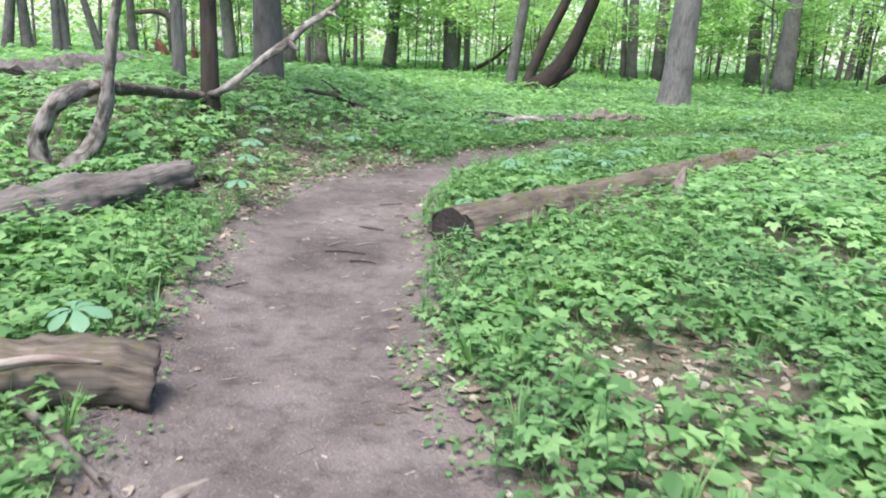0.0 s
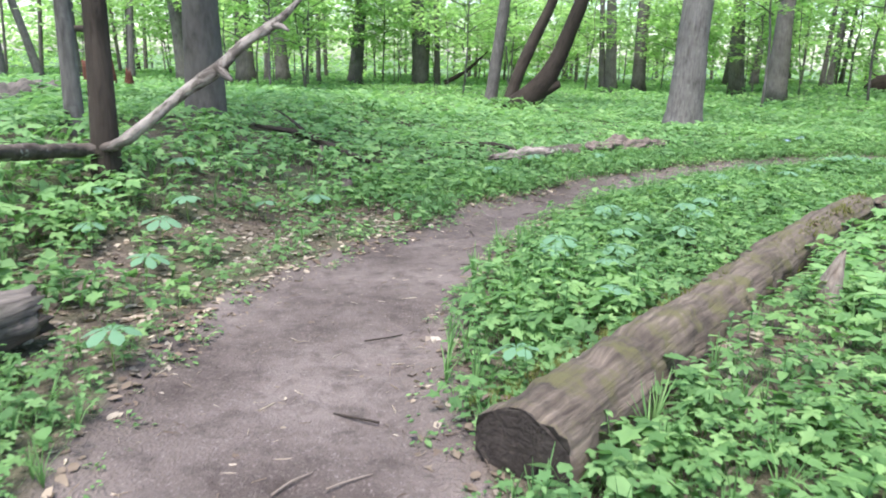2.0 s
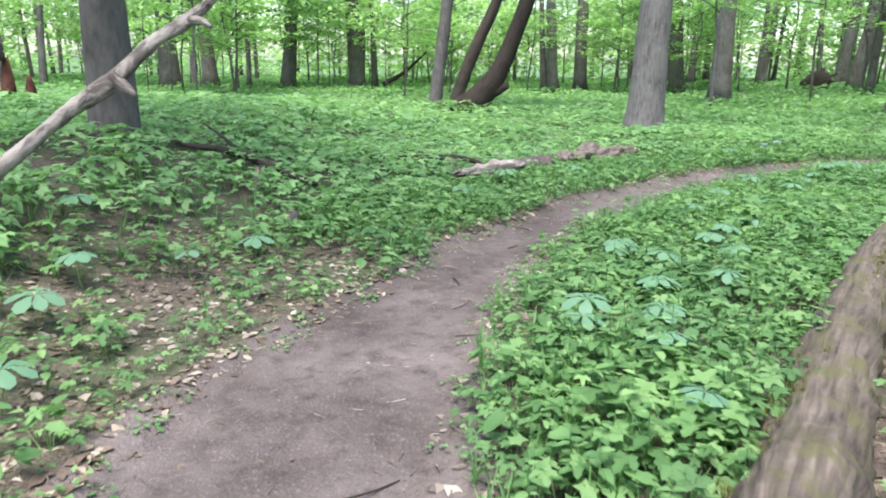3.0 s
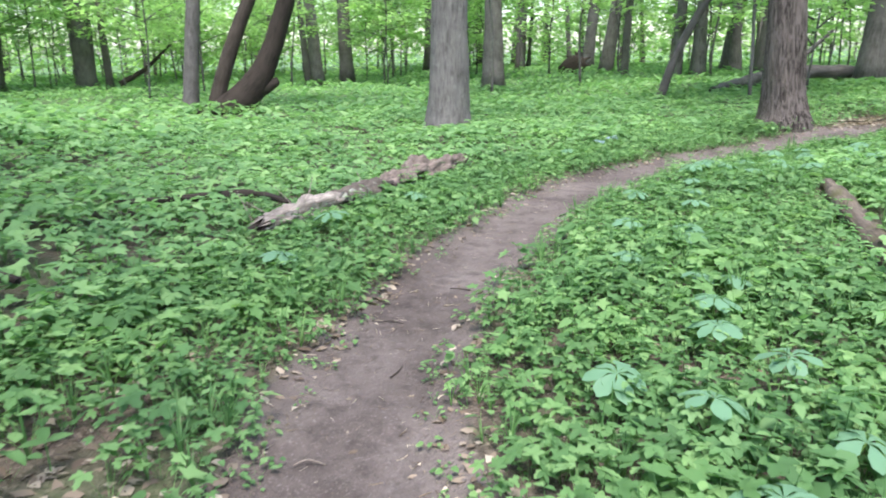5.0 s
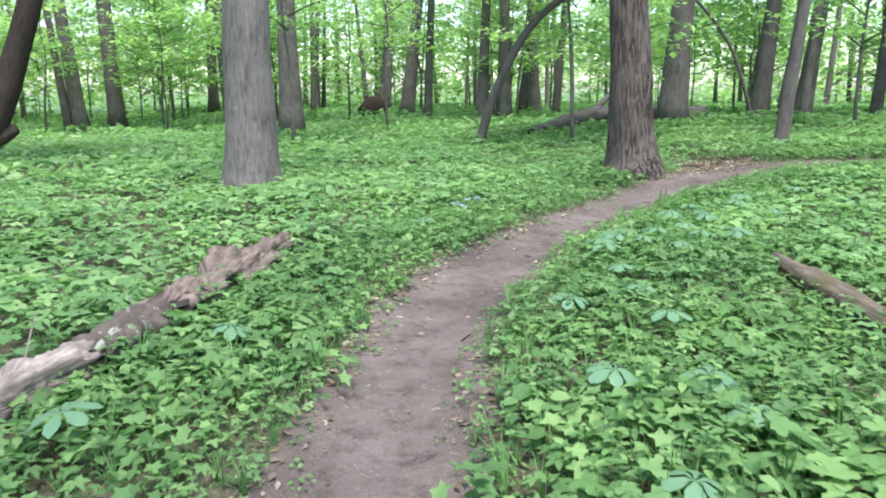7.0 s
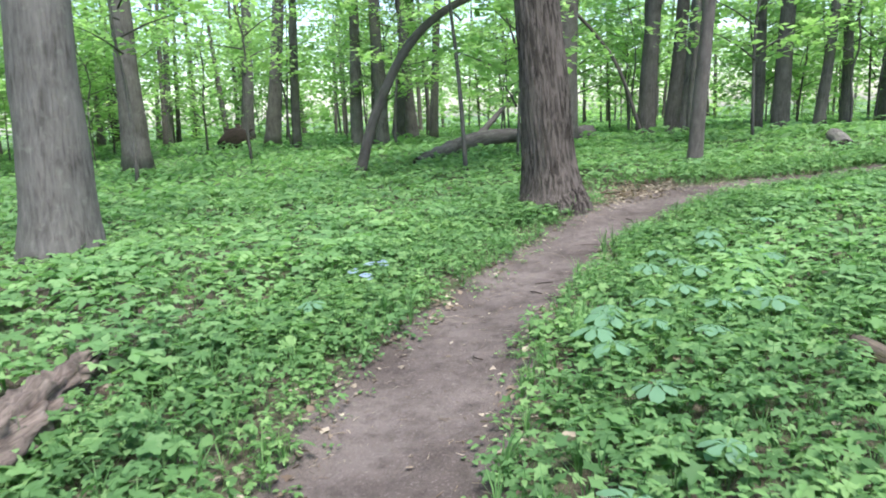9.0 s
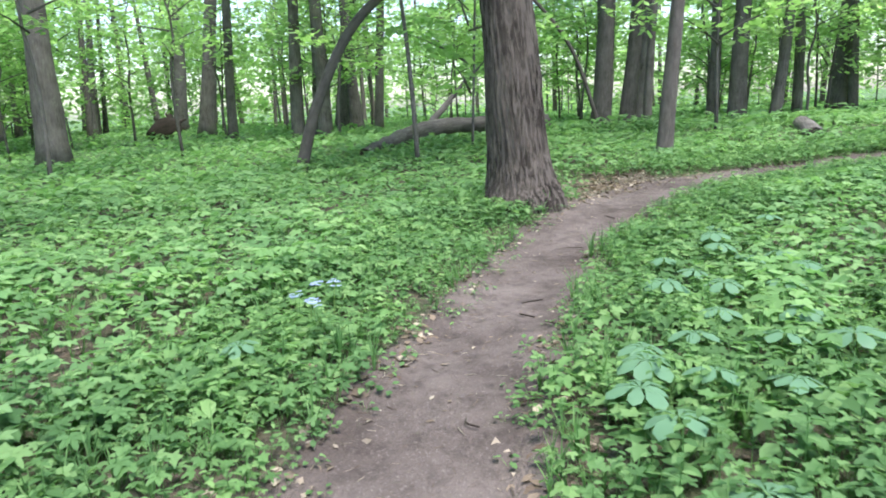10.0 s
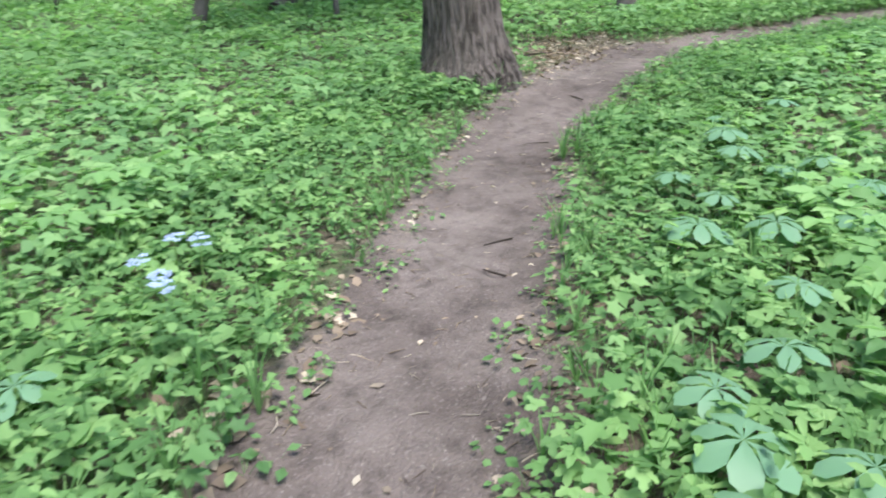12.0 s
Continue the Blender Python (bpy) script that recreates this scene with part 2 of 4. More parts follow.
def tube_grain(points, radii, segs=12, ridges=0.0, lump=0.0, seed=0, flat=1.0, closed=True, jag=0.0, rough=0.0, shred=0.0):
    """Verts and faces of a tapered, uneven round stem along points. ridges: relative depth of bark ridges; lump: broad unevenness;
    jag: length by which a broken end is splintered; shred: relative height of the strips that rotten wood splits into."""
    p = np.array(points, float)
    n = len(p)
    rad = np.array(radii, float)
    tan = np.gradient(p, axis=0)
    tan /= np.linalg.norm(tan, axis=1)[:, None] + 1e-9
    ref = np.array([0, 0, 1.0]) if abs(tan[:, 2]).mean() < 0.6 else np.array([1.0, 0, 0])
    rnd = np.random.RandomState(seed)
    ph = rnd.uniform(0, 6.28, 12)
    ang = np.arange(segs) / segs * 2 * math.pi
    along = np.concatenate([[0], np.cumsum(np.linalg.norm(np.diff(p, axis=0), axis=1))])
    verts = np.zeros((n, segs, 3))
    if shred:
        knots = np.linspace(0, n - 1, max(3, n // 7))
        table = rnd.uniform(-1, 1, (len(knots), segs // 2 + 1))
        strips = np.stack([np.interp(np.arange(n), knots, table[:, j // 2]) for j in range(segs)], 1)
    for i in range(n):
        s = np.cross(tan[i], ref)
        s /= np.linalg.norm(s) + 1e-9
        u = np.cross(s, tan[i])
        z = along[i]
        k = 1 + lump * (0.5 * np.sin(ang * 2 + ph[0] + z * 1.1) + 0.4 * np.sin(ang * 3 + ph[1] - z * 1.9) + 0.3 * np.sin(ang + ph[2] + z * 3.1))
        if ridges:
            w = 0.5 * np.sin(z * 2.7 + ph[3]) + 0.8 * np.sin(z * 6.1 + ang * 2 + ph[4])
            k = k + ridges * (np.abs(np.sin(ang * segs / 7.0 + w)) - 0.5 + rnd.uniform(-0.45, 0.45, segs))
        if shred:
            k = k + shred * strips[i]
        r = rad[i] * k
        ends = jag * rnd.uniform(-1, 1, segs)[:, None] * tan[i] if jag and i in (0, n - 1) else 0
        verts[i] = p[i] + np.cos(ang)[:, None] * r[:, None] * s + np.sin(ang)[:, None] * (r * flat)[:, None] * u + ends
    faces = [(i * segs + j, i * segs + (j + 1) % segs, (i + 1) * segs + (j + 1) % segs, (i + 1) * segs + j) for i in range(n - 1) for j in range(segs)]
    v = verts.reshape(-1, 3)
    if rough:
        mid = np.repeat(p, segs, axis=0)
        out = v - mid
        big = np.repeat(rad, segs)
        for i in range(len(v)):
            q = Vector(v[i]) * 1.0
            k = noise.fractal(q * 7.0 + Vector((seed, 0, 0)), 0.7, 2.2, 3) * 0.6 + noise.noise(q * 2.3 + Vector((0, seed, 0))) * 0.6
            v[i] += out[i] / (np.linalg.norm(out[i]) + 1e-9) * k * rough * big[i]
    if closed:
        faces += [tuple(range(segs - 1, -1, -1)), tuple((n - 1) * segs + j for j in range(segs))]
    wide = np.repeat(rad, segs)
    grain = np.stack([np.tile(np.cos(ang), n) * wide + seed * 0.37, np.tile(np.sin(ang), n) * wide, np.repeat(along, segs)], 1)
    return v, faces, grain


def grained(me, grain):
    """Stores on the mesh where each vertex lies along and round its stem, for the wood's grain."""
    me.attributes.new("grain", "FLOAT_VECTOR", "POINT").data.foreach_set("vector", np.ascontiguousarray(grain).ravel())
    return me


def resample(points, radii, n):
    c = spline([(*q, r) for q, r in zip(points, radii)], 0.02)
    d = np.concatenate([[0], np.cumsum(np.linalg.norm(np.diff(c[:, :3], axis=0), axis=1))])
    s = np.linspace(0, d[-1], n)
    return np.stack([np.interp(s, d, c[:, i]) for i in range(3)], 1), np.interp(s, d, c[:, 3])


def stem(name, points, radii, material, n=24, segs=12, **kw):
    q, r = resample(points, radii, n)
    v, f, g = tube_grain(q, r, segs, **kw)
    return grained(mesh_from(name, v, f, material, True), g)


def joined(name, pieces, material, smooth_shade=True):
    vs, fs, k = [], [], 0
    for v, f in pieces:
        vs.append(v)
        fs += [tuple(i + k for i in face) for face in f]
        k += len(v)
    return mesh_from(name, np.vstack(vs), fs, material, smooth_shade)


def thing(name, at, label, category, group="", kind=""):
    ob = new(name)
    ob.location = at
    ob.empty_display_size = 0.2
    return tagged(ob, label, category, group, kind)


def scatter(name, templates, pos, yaw, size, tilt, material, pick, label, category, rnd):
    """One mesh of many small plants: each a template turned, tilted and scaled at its place."""
    vs, fs, k = [], [], 0
    for ti, (tv, tf) in enumerate(templates):
        sel = np.nonzero(pick == ti)[0]
        if not len(sel):
            continue
        tv = np.array(tv, float)
        c, s = np.cos(yaw[sel]), np.sin(yaw[sel])
        a, b = np.cos(tilt[sel]), np.sin(tilt[sel])
        z0 = np.zeros_like(c)
        ty = np.array([[c, -s, z0], [s, c, z0], [z0, z0, z0 + 1]]).transpose(2, 0, 1)
        az = rnd.uniform(0, 6.283, len(sel))
        ca, sa = np.cos(az), np.sin(az)
        one = z0 + 1
        t1 = np.array([[ca, -sa, z0], [sa, ca, z0], [z0, z0, one]]).transpose(2, 0, 1)
        t2 = np.array([[one, z0, z0], [z0, a, -b], [z0, b, a]]).transpose(2, 0, 1)
        m = t1 @ t2 @ t1.transpose(0, 2, 1) @ ty
        w = np.einsum("nij,vj->nvi", m, tv) * size[sel][:, None, None] + pos[sel][:, None, :]
        vs.append(w.reshape(-1, 3))
        tf = np.array(tf)
        fs.append((tf[None] + (np.arange(len(sel)) * len(tv))[:, None, None] + k).reshape(-1, tf.shape[1]))
        k += len(sel) * len(tv)
    v, f = np.vstack(vs), np.vstack(fs)
    me = bpy.data.meshes.new(name)
    me.vertices.add(len(v))
    me.vertices.foreach_set("co", v.ravel())
    q = f.shape[1]
    me.loops.add(f.size)
    me.loops.foreach_set("vertex_index", f.ravel().astype(np.int32))
    me.polygons.add(len(f))
    me.polygons.foreach_set("loop_start", (np.arange(len(f)) * q).astype(np.int32))
    me.polygons.foreach_set("use_smooth", np.ones(len(f), dtype=bool))
    me.update(calc_edges=True)
    me.materials.append(material)
    return tagged(new(name, me), label, category, kind="stuff")


# ---- ground and path ----
def axis(lo, hi, step):
    core = list(np.arange(lo, hi + 1e-6, step))
    out, g, x = [], step, hi
    while x < 1800:
        g *= 1.3
        x += g
        out.append(x)
    left, g, x = [], step, lo
    while x > -1800:
        g *= 1.3
        x -= g
        left.append(x)
    return np.array(left[::-1] + core + out)


def build_ground():
    xs, ys = axis(-6, 16, 0.16), axis(-1, 21, 0.16)
    gx, gy = np.meshgrid(xs, ys)
    gz = base_height(gx, gy)
    close = (gx > -7) & (gx < 30) & (gy > -10) & (gy < 24)
    gz[close] = height(gx[close], gy[close])
    nx, ny = len(xs), len(ys)
    i = np.arange(nx * ny).reshape(ny, nx)
    faces = np.stack([i[:-1, :-1], i[:-1, 1:], i[1:, 1:], i[1:, :-1]], -1).reshape(-1, 4).tolist()
    me = mesh_from("ground", np.stack([gx, gy, gz], -1).reshape(-1, 3), faces, GROUND, True)
    gap = np.full(gx.shape, 9.0)
    gap[close] = trail_gap(gx[close], gy[close])
    me.attributes.new("worn", "FLOAT", "POINT").data.foreach_set("value", (1 - smooth(-0.02, 0.27, gap)).ravel().astype(np.float32))
    tagged(new("ground", me), "forest floor covered in brown leaf litter", "ground", kind="structure")


def build_path():
    tr = spline(TRAIL, 0.06)
    tan = np.gradient(tr[:, :2], axis=0)
    tan /= np.linalg.norm(tan, axis=1)[:, None]
    nor = np.stack([-tan[:, 1], tan[:, 0]], 1)
    cols = 21
    u = np.linspace(-1, 1, cols)
    edge = 1 + 0.16 * waves(tr[:, 0], tr[:, 1], 0.9, 8) + 0.08 * waves(tr[:, 0], tr[:, 1], 0.3, 9)
    edge2 = 1 + 0.16 * waves(tr[:, 0], tr[:, 1], 0.8, 18) + 0.08 * waves(tr[:, 0], tr[:, 1], 0.3, 19)
    half = (tr[:, 2] / 2)[:, None] * np.where(u > 0, edge[:, None], edge2[:, None]) * 1.06
    x = tr[:, 0:1] + nor[:, 0:1] * u * half
    y = tr[:, 1:2] + nor[:, 1:2] * u * half
    z = height(x, y) + 0.012 + 0.01 * waves(x, y, 0.35, 5) + 0.006 * waves(x, y, 0.16, 6)
    z -= 0.05 * smooth(0.82, 1.0, np.abs(u))[None, :]
    n = len(tr)
    i = np.arange(n * cols).reshape(n, cols)
    faces = np.stack([i[:-1, :-1], i[1:, :-1], i[1:, 1:], i[:-1, 1:]], -1)[:, :, ::-1].reshape(-1, 4).tolist()
    me = mesh_from("path", np.stack([x, y, z], -1).reshape(-1, 3), faces, PATH_SOIL, True)
    tagged(new("path", me), "narrow trodden earth footpath winding through the wood", "path", kind="structure")


build_ground()
build_path()


# ---- trees ----
def leaf_cloud(rnd, centres, count, spread, flatness, leaf):
    """Verts and quads of many small pointed leaves in flattish sprays round the centres."""
    c = np.asarray(centres)[rnd.randint(0, len(centres), count)]
    off = rnd.normal(0, 1, (count, 3)) * np.array([spread, spread, spread * flatness])
    p = c + off
    yaw = rnd.uniform(0, 6.283, count)
    droop = rnd.normal(0.0, 0.35, count)
    roll = rnd.normal(0, 0.45, count)
    s = leaf * rnd.uniform(0.6, 1.4, count)
    d = np.stack([np.cos(yaw) * np.cos(droop), np.sin(yaw) * np.cos(droop), -np.sin(droop)], 1)
    side = np.stack([-np.sin(yaw) * np.cos(roll), np.cos(yaw) * np.cos(roll), np.sin(roll)], 1)
    a = p
    b = p + d * (0.45 * s)[:, None] + side * (0.33 * s)[:, None]
    e = p + d * s[:, None]
    f = p + d * (0.45 * s)[:, None] - side * (0.33 * s)[:, None]
    v = np.stack([a, b, e, f], 1).reshape(-1, 3)
    faces = np.arange(count * 4).reshape(-1, 4)
    return v, faces


def fast_mesh(name, v, f, material):
    me = bpy.data.meshes.new(name)
    me.vertices.add(len(v))
    me.vertices.foreach_set("co", np.ascontiguousarray(v).ravel())
    me.loops.add(f.size)
    me.loops.foreach_set("vertex_index", f.ravel().astype(np.int32))
    me.polygons.add(len(f))
    me.polygons.foreach_set("loop_start", (np.arange(len(f)) * f.shape[1]).astype(np.int32))
    me.update(calc_edges=True)
    me.materials.append(material)
    return me


def crown_meshes(seed, low, top, wide, sprays, leaves, leaf, limb_r):
    """Limbs and leaf crown of one tree form: branches rising from the axis between low and top."""
    rnd = np.random.RandomState(seed)
    pieces, centres = [], []
    for i in range(sprays):
        t = (i + rnd.uniform(0, 1)) / sprays
        z = low + (top - low) * t
        az = i * 2.4 + rnd.uniform(-0.5, 0.5)
        reach = wide * (0.45 + 0.55 * math.sin(math.pi * (0.15 + 0.8 * t))) * rnd.uniform(0.6, 1.1)
        d = np.array([math.cos(az), math.sin(az), 0])
        rise = reach * rnd.uniform(0.15, 0.6)
        pts = [np.array([0, 0, z]), np.array([0, 0, z]) + d * reach * 0.5 + (0, 0, rise * 0.7), np.array([0, 0, z]) + d * reach + (0, 0, rise)]
        q, r = resample(pts, [limb_r * (1 - 0.6 * t), limb_r * 0.5 * (1 - 0.6 * t), limb_r * 0.12], 4)
        pieces.append(tube(q, r, 4))
        for k in (0.45, 0.65, 0.8, 0.95, 1.05):
            w = pts[0] + (pts[2] - pts[0]) * k
            centres.append(w + rnd.normal(0, wide * 0.1, 3) * (1, 1, 0.3))
            centres.append(w + rnd.normal(0, wide * 0.16, 3) * (1, 1, 0.3))
    lv, lf = leaf_cloud(rnd, centres, leaves, wide * 0.13, 0.3, leaf)
    return joined("limb", pieces, BARK), fast_mesh("crown", lv, lf, LEAF_TREE)


TALL = [crown_meshes(40 + i, 7.0 + 0.8 * i, 16 + i, 3.6, 15, 400, 0.42, 0.13) for i in range(4)]
YOUNG = [crown_meshes(60 + i, 1.2 + 0.5 * i, 6.5 + i * 0.6, 2.2, 15, 1750, 0.2, 0.03) for i in range(5)]


def axis_points(h, lean, bend, rnd):
    ts = np.linspace(0, 1, 7)
    wob = rnd.normal(0, bend, (7, 2)) * np.array([0, 0.3, 0.6, 1, 1, 1, 1])[:, None]
    return np.stack([lean[0] * h * ts + wob[:, 0], lean[1] * h * ts + wob[:, 1], h * ts], 1)


def tree(x, y, r, lean, h=17.0, material=BARK, form=0, segs=12, n=26, flare=1.35, ridges=0.05, label="", group="woodland trees", seed=0, bend=0.05, crown=True):
    rnd = np.random.RandomState(seed + int(abs(x) * 31 + abs(y) * 17))
    z = ground_z(x, y)
    ob = thing("tree", (x, y, z - 0.05), label or "tall grey-brown forest tree with fresh green leaves", "tree", group)
    p = axis_points(h, lean, bend, rnd)
    p = np.vstack([[0, 0, -0.1], p[0] + (0, 0, 0.12), [lean[0] * 0.6, lean[1] * 0.6, 0.6], p[1:]])
    k = np.clip(p[:, 2] / h, 0, 1)
    rr = r * (1 - 0.72 * k)
    rr[0], rr[1], rr[2] = r * flare * 1.08, r * flare, r * (1 + (flare - 1) * 0.3)
    q, rads = resample(p, rr, n)
    v, f, g = tube_grain(q, rads, segs, ridges=ridges, lump=0.06, seed=seed + 5)
    part("trunk", grained(mesh_from("trunk", v, f, material, True), g), ob)
    if crown:
        limbs, leaves = TALL[form % 4]
        for nm, me in (("bough", limbs), ("crown", leaves)):
            c = tagged(part(nm, me, ob), kind="stuff")
            c.location = (lean[0] * 9, lean[1] * 9, 0)
            c.rotation_euler = (0, 0, rnd.uniform(0, 6.28))
            s = rnd.uniform(0.85, 1.15) * (0.75 if r < 0.2 else 1.0)
            c.scale = (s, s, h / 17.0)
    return ob


TREES_WEST = [(-27.9, 35.7, 0.29, 0.12, 0.10), (-27.1, 36.4, 0.29, -0.03, -0.02), (-25.9, 37.2, 0.25, 0.00, 0.00), (-25.6, 37.5, 0.25, -0.03, -0.02), (-24.1, 38.5, 0.22, -0.21, -0.14), (-22.7, 39.4, 0.25, -0.02, -0.01), (-20.4, 40.7, 0.18, 0.04, 0.02), (-17.9, 41.9, 0.39, -0.08, -0.04), (-3.55, 11.6, 0.235, -0.00, -0.00), (-14.9, 43.2, 0.50, -0.03, -0.01), (-13.8, 43.6, 0.18, 0.01, 0.00), (-12.9, 43.8, 0.39, -0.07, -0.02)]
TREES_NORTH = [(-11.0, 44.4, 0.14, 0.00, 0.00), (-9.0, 44.9, 0.39, 0.09, 0.02), (-5.2, 45.6, 0.43, -0.05, -0.01), (-4.2, 45.7, 0.18, -0.03, -0.00), (-0.4, 28.4, 0.22, 0.10, 0.01), (5.9, 45.8, 0.32, -0.07, 0.01), (5.4, 45.9, 0.18, -0.07, 0.01), (7.4, 45.6, 0.36, -0.02, 0.00), (4.6, 20.5, 0.39, 0.02, -0.00), (12.9, 45.8, 0.40, -0.07, 0.02), (11.7, 35.6, 0.41, -0.01, 0.00)]
TREES_EAST = [(18.8, 49.2, 0.16, 0.03, -0.01), (25.2, 51.9, 0.39, 0.06, -0.03), (21.1, 54.0, 0.22, 0.06, -0.03), (21.1, 42.5, 0.35, 0.10, -0.06), (18.9, 37.1, 0.19, 0.03, -0.02), (18.9, 33.1, 0.23, 0.02, -0.02), (19.4, 32.6, 0.17, 0.03, -0.02), (26.1, 38.8, 0.39, 0.07, -0.07), (25.5, 35.8, 0.21, 0.04, -0.04), (24.0, 24.1, 0.29, 0.04, -0.05), (26.4, 23.9, 0.29, 0.06, -0.06), (27.2, 25.8, 0.17, -0.00, 0.00), (24.4, 23.4, 0.25, 0.04, -0.07), (24.2, 22.6, 0.13, 0.01, -0.03), (15.8, 18.3, 0.14, 0.035, -0.06), (27.2, 21.7, 0.19, 0.00, -0.02), (26.6, 20.7, 0.27, 0.00, -0.02), (26.4, 19.5, 0.17, 0.04, -0.08), (31.4, 20.2, 0.19, 0.00, -0.00), (34.9, 19.7, 0.37, 0.01, -0.06), (34.4, 19.0, 0.18, -0.01, 0.04), (20.3, 24.8, 0.42, 0.03, -0.03), (23.5, 35.0, 0.26, -0.04, 0.04), (19.1, 31.8, 0.24, -0.01, 0.01), (16.8, 55.6, 0.27, 0.02, -0.01)]

for i, (x, y, r, a, b) in enumerate(TREES_WEST + TREES_NORTH + TREES_EAST):
    close = math.hypot(x - 3, y - 10) < 20
    tree(x, y, r, (a, b), 15 + (i * 7 % 5) + (3 if r > 0.3 else 0), BARK_GREY if (x, y) in ((-3.55, 11.6), (15.8, 18.3)) else BARK, i, 28 if close else 12, 60 if close else 26,
         1.35 if r > 0.25 else 1.15, 0.035, seed=i)

# the two slender trees by the fallen limb, and the ridged oak beside the path
tree(-2.8, 7.85, 0.1, (0.01, 0.0), 12, BARK_DARK, 1, 20, 60, 1.3, 0.03, "slender dark-barked tree with a dead limb lodged against it", "", 71, 0.03)
tree(-3.9, 9.2, 0.085, (-0.01, 0.0), 11, BARK, 2, 16, 50, 1.1, 0.03, "slender grey-barked young tree", "", 72, 0.03)
tree(10.6, 17.92, 0.335, (-0.038, 0.048), 19, BARK_OAK, 3, 110, 200, 1.65, 0.055, "stout oak with deeply ridged bark beside the footpath", "", 73, 0.03)


def forked_tree():
    x, y = 0.25, 27.3
    ob = thing("tree", (x, y, ground_z(x, y) - 0.05), "dark leaning tree with two stems forking near the ground", "tree")
    part("trunk", stem("trunk", [(-0.25, 0, -0.2), (0.0, 0, 0.02), (0.72, 0, 0.42), (1.2, 0, 0.95), (1.5, 0, 1.5), (1.85, 0, 2.4), (2.25, 0, 3.6), (2.75, 0.1, 5.5), (3.5, 0.2, 10)],
                       [0.36, 0.36, 0.4, 0.34, 0.29, 0.26, 0.24, 0.2, 0.1], BARK_DARK, 44, 18, lump=0.07), ob)
    part("trunk", stem("trunk", [(0.0, 0.1, 0.1), (0.12, 0.12, 0.6), (0.36, 0.12, 1.3), (0.82, 0.15, 2.4), (1.3, 0.2, 3.5), (2.0, 0.3, 5.5), (2.8, 0.4, 9)],
                       [0.24, 0.21, 0.2, 0.19, 0.17, 0.13, 0.07], BARK_DARK, 34, 14, lump=0.06), ob)
    part("limb", stem("limb", [(0.9, 0, 0.6), (1.35, -0.05, 0.72), (1.68, -0.1, 0.88)], [0.28, 0.19, 0.11], BARK_DARK, 10, 12, jag=0.06), ob, "broken stub")
    for i in (0, 1):
        limbs, leaves = TALL[i]
        for nm, me in (("bough", limbs), ("crown", leaves)):
            c = tagged(part(nm, me, ob), kind="stuff")
            c.location, c.scale = (2.3 + i * 0.8, 0.2, -2.0), (0.8, 0.8, 0.8)


forked_tree()


def bent_sapling(x, y, side, pts, radii, label):
    """A thin stem that bows over sideways."""
    ob = thing("sapling", (x, y, ground_z(x, y) - 0.05), label, "sapling")
    part("trunk", stem("trunk", [(side[0] * u, side[1] * u, z) for u, z in pts], radii, BARK_GREY, 36, 12, lump=0.04), ob)


bent_sapling(13.1, 25.7, (0.68, -0.73), [(-0.1, -0.1), (0.05, 0.2), (0.5, 1.6), (1.4, 3.2), (2.6, 4.1), (4.2, 4.5), (6.0, 4.4)],
             [0.17, 0.14, 0.12, 0.11, 0.09, 0.07, 0.04], "thin grey sapling bowed over in an arch")
bent_sapling(22.4, 23.2, (-0.6, 0.8), [(0, -0.1), (0.1, 0.4), (0.9, 2.6), (2.3, 4.3), (3.6, 5.0)], [0.07, 0.065, 0.055, 0.05, 0.03], "dark thin sapling leaning between trees")

# understorey: young trees, standing where the wood is open
rnd = np.random.RandomState(5)
spots = []
while len(spots) < 220:
    ahead = len(spots) < 195
    a = rnd.uniform(-0.15, 2.25) if ahead else rnd.uniform(2.25, 6.1)
    d = 15 + 45 * rnd.uniform(0, 1) ** 0.75
    x, y = 4 + math.cos(a) * d, 12 + math.sin(a) * d
    if d < 22 and rnd.uniform() < 0.6:
        continue
    if trail_gap([x], [y])[0] > 1.5:
        spots.append((x, y, d))
for i, (x, y, d) in enumerate(spots):
    ob = thing("sapling", (x, y, ground_z(x, y) - 0.03), "young understorey tree with thin stem and bright spring leaves", "sapling", "understorey saplings")
    h = rnd.uniform(5.5, 9.0)
    r = rnd.uniform(0.025, 0.065)
    part("trunk", stem("trunk", [tuple(q) for q in axis_points(h, rnd.normal(0, 0.05, 2), 0.1, rnd)], np.linspace(r, r * 0.25, 7), BARK, 12, 7), ob)
    for nm, me in zip(("bough", "crown"), YOUNG[i % 5]):
        c = tagged(part(nm, me, ob), kind="stuff")
        c.rotation_euler = (0, 0, rnd.uniform(0, 6.28))
        c.scale = (rnd.uniform(0.9, 1.3),) * 2 + (h / 7.5,)
# trees of the wood further off and behind
far = 0
while far < 60:
    a, d = rnd.uniform(0, 6.283), rnd.uniform(26, 70)
    x, y = 4 + math.cos(a) * d, 12 + math.sin(a) * d
    if y > 0 and d < 46 and x > -28:
        continue
    if trail_gap([x], [y])[0] > 1.5:
        far += 1
        tree(x, y, rnd.uniform(0.12, 0.36), rnd.normal(0, 0.03, 2), rnd.uniform(13, 19), BARK, far, 9, 14, seed=far)


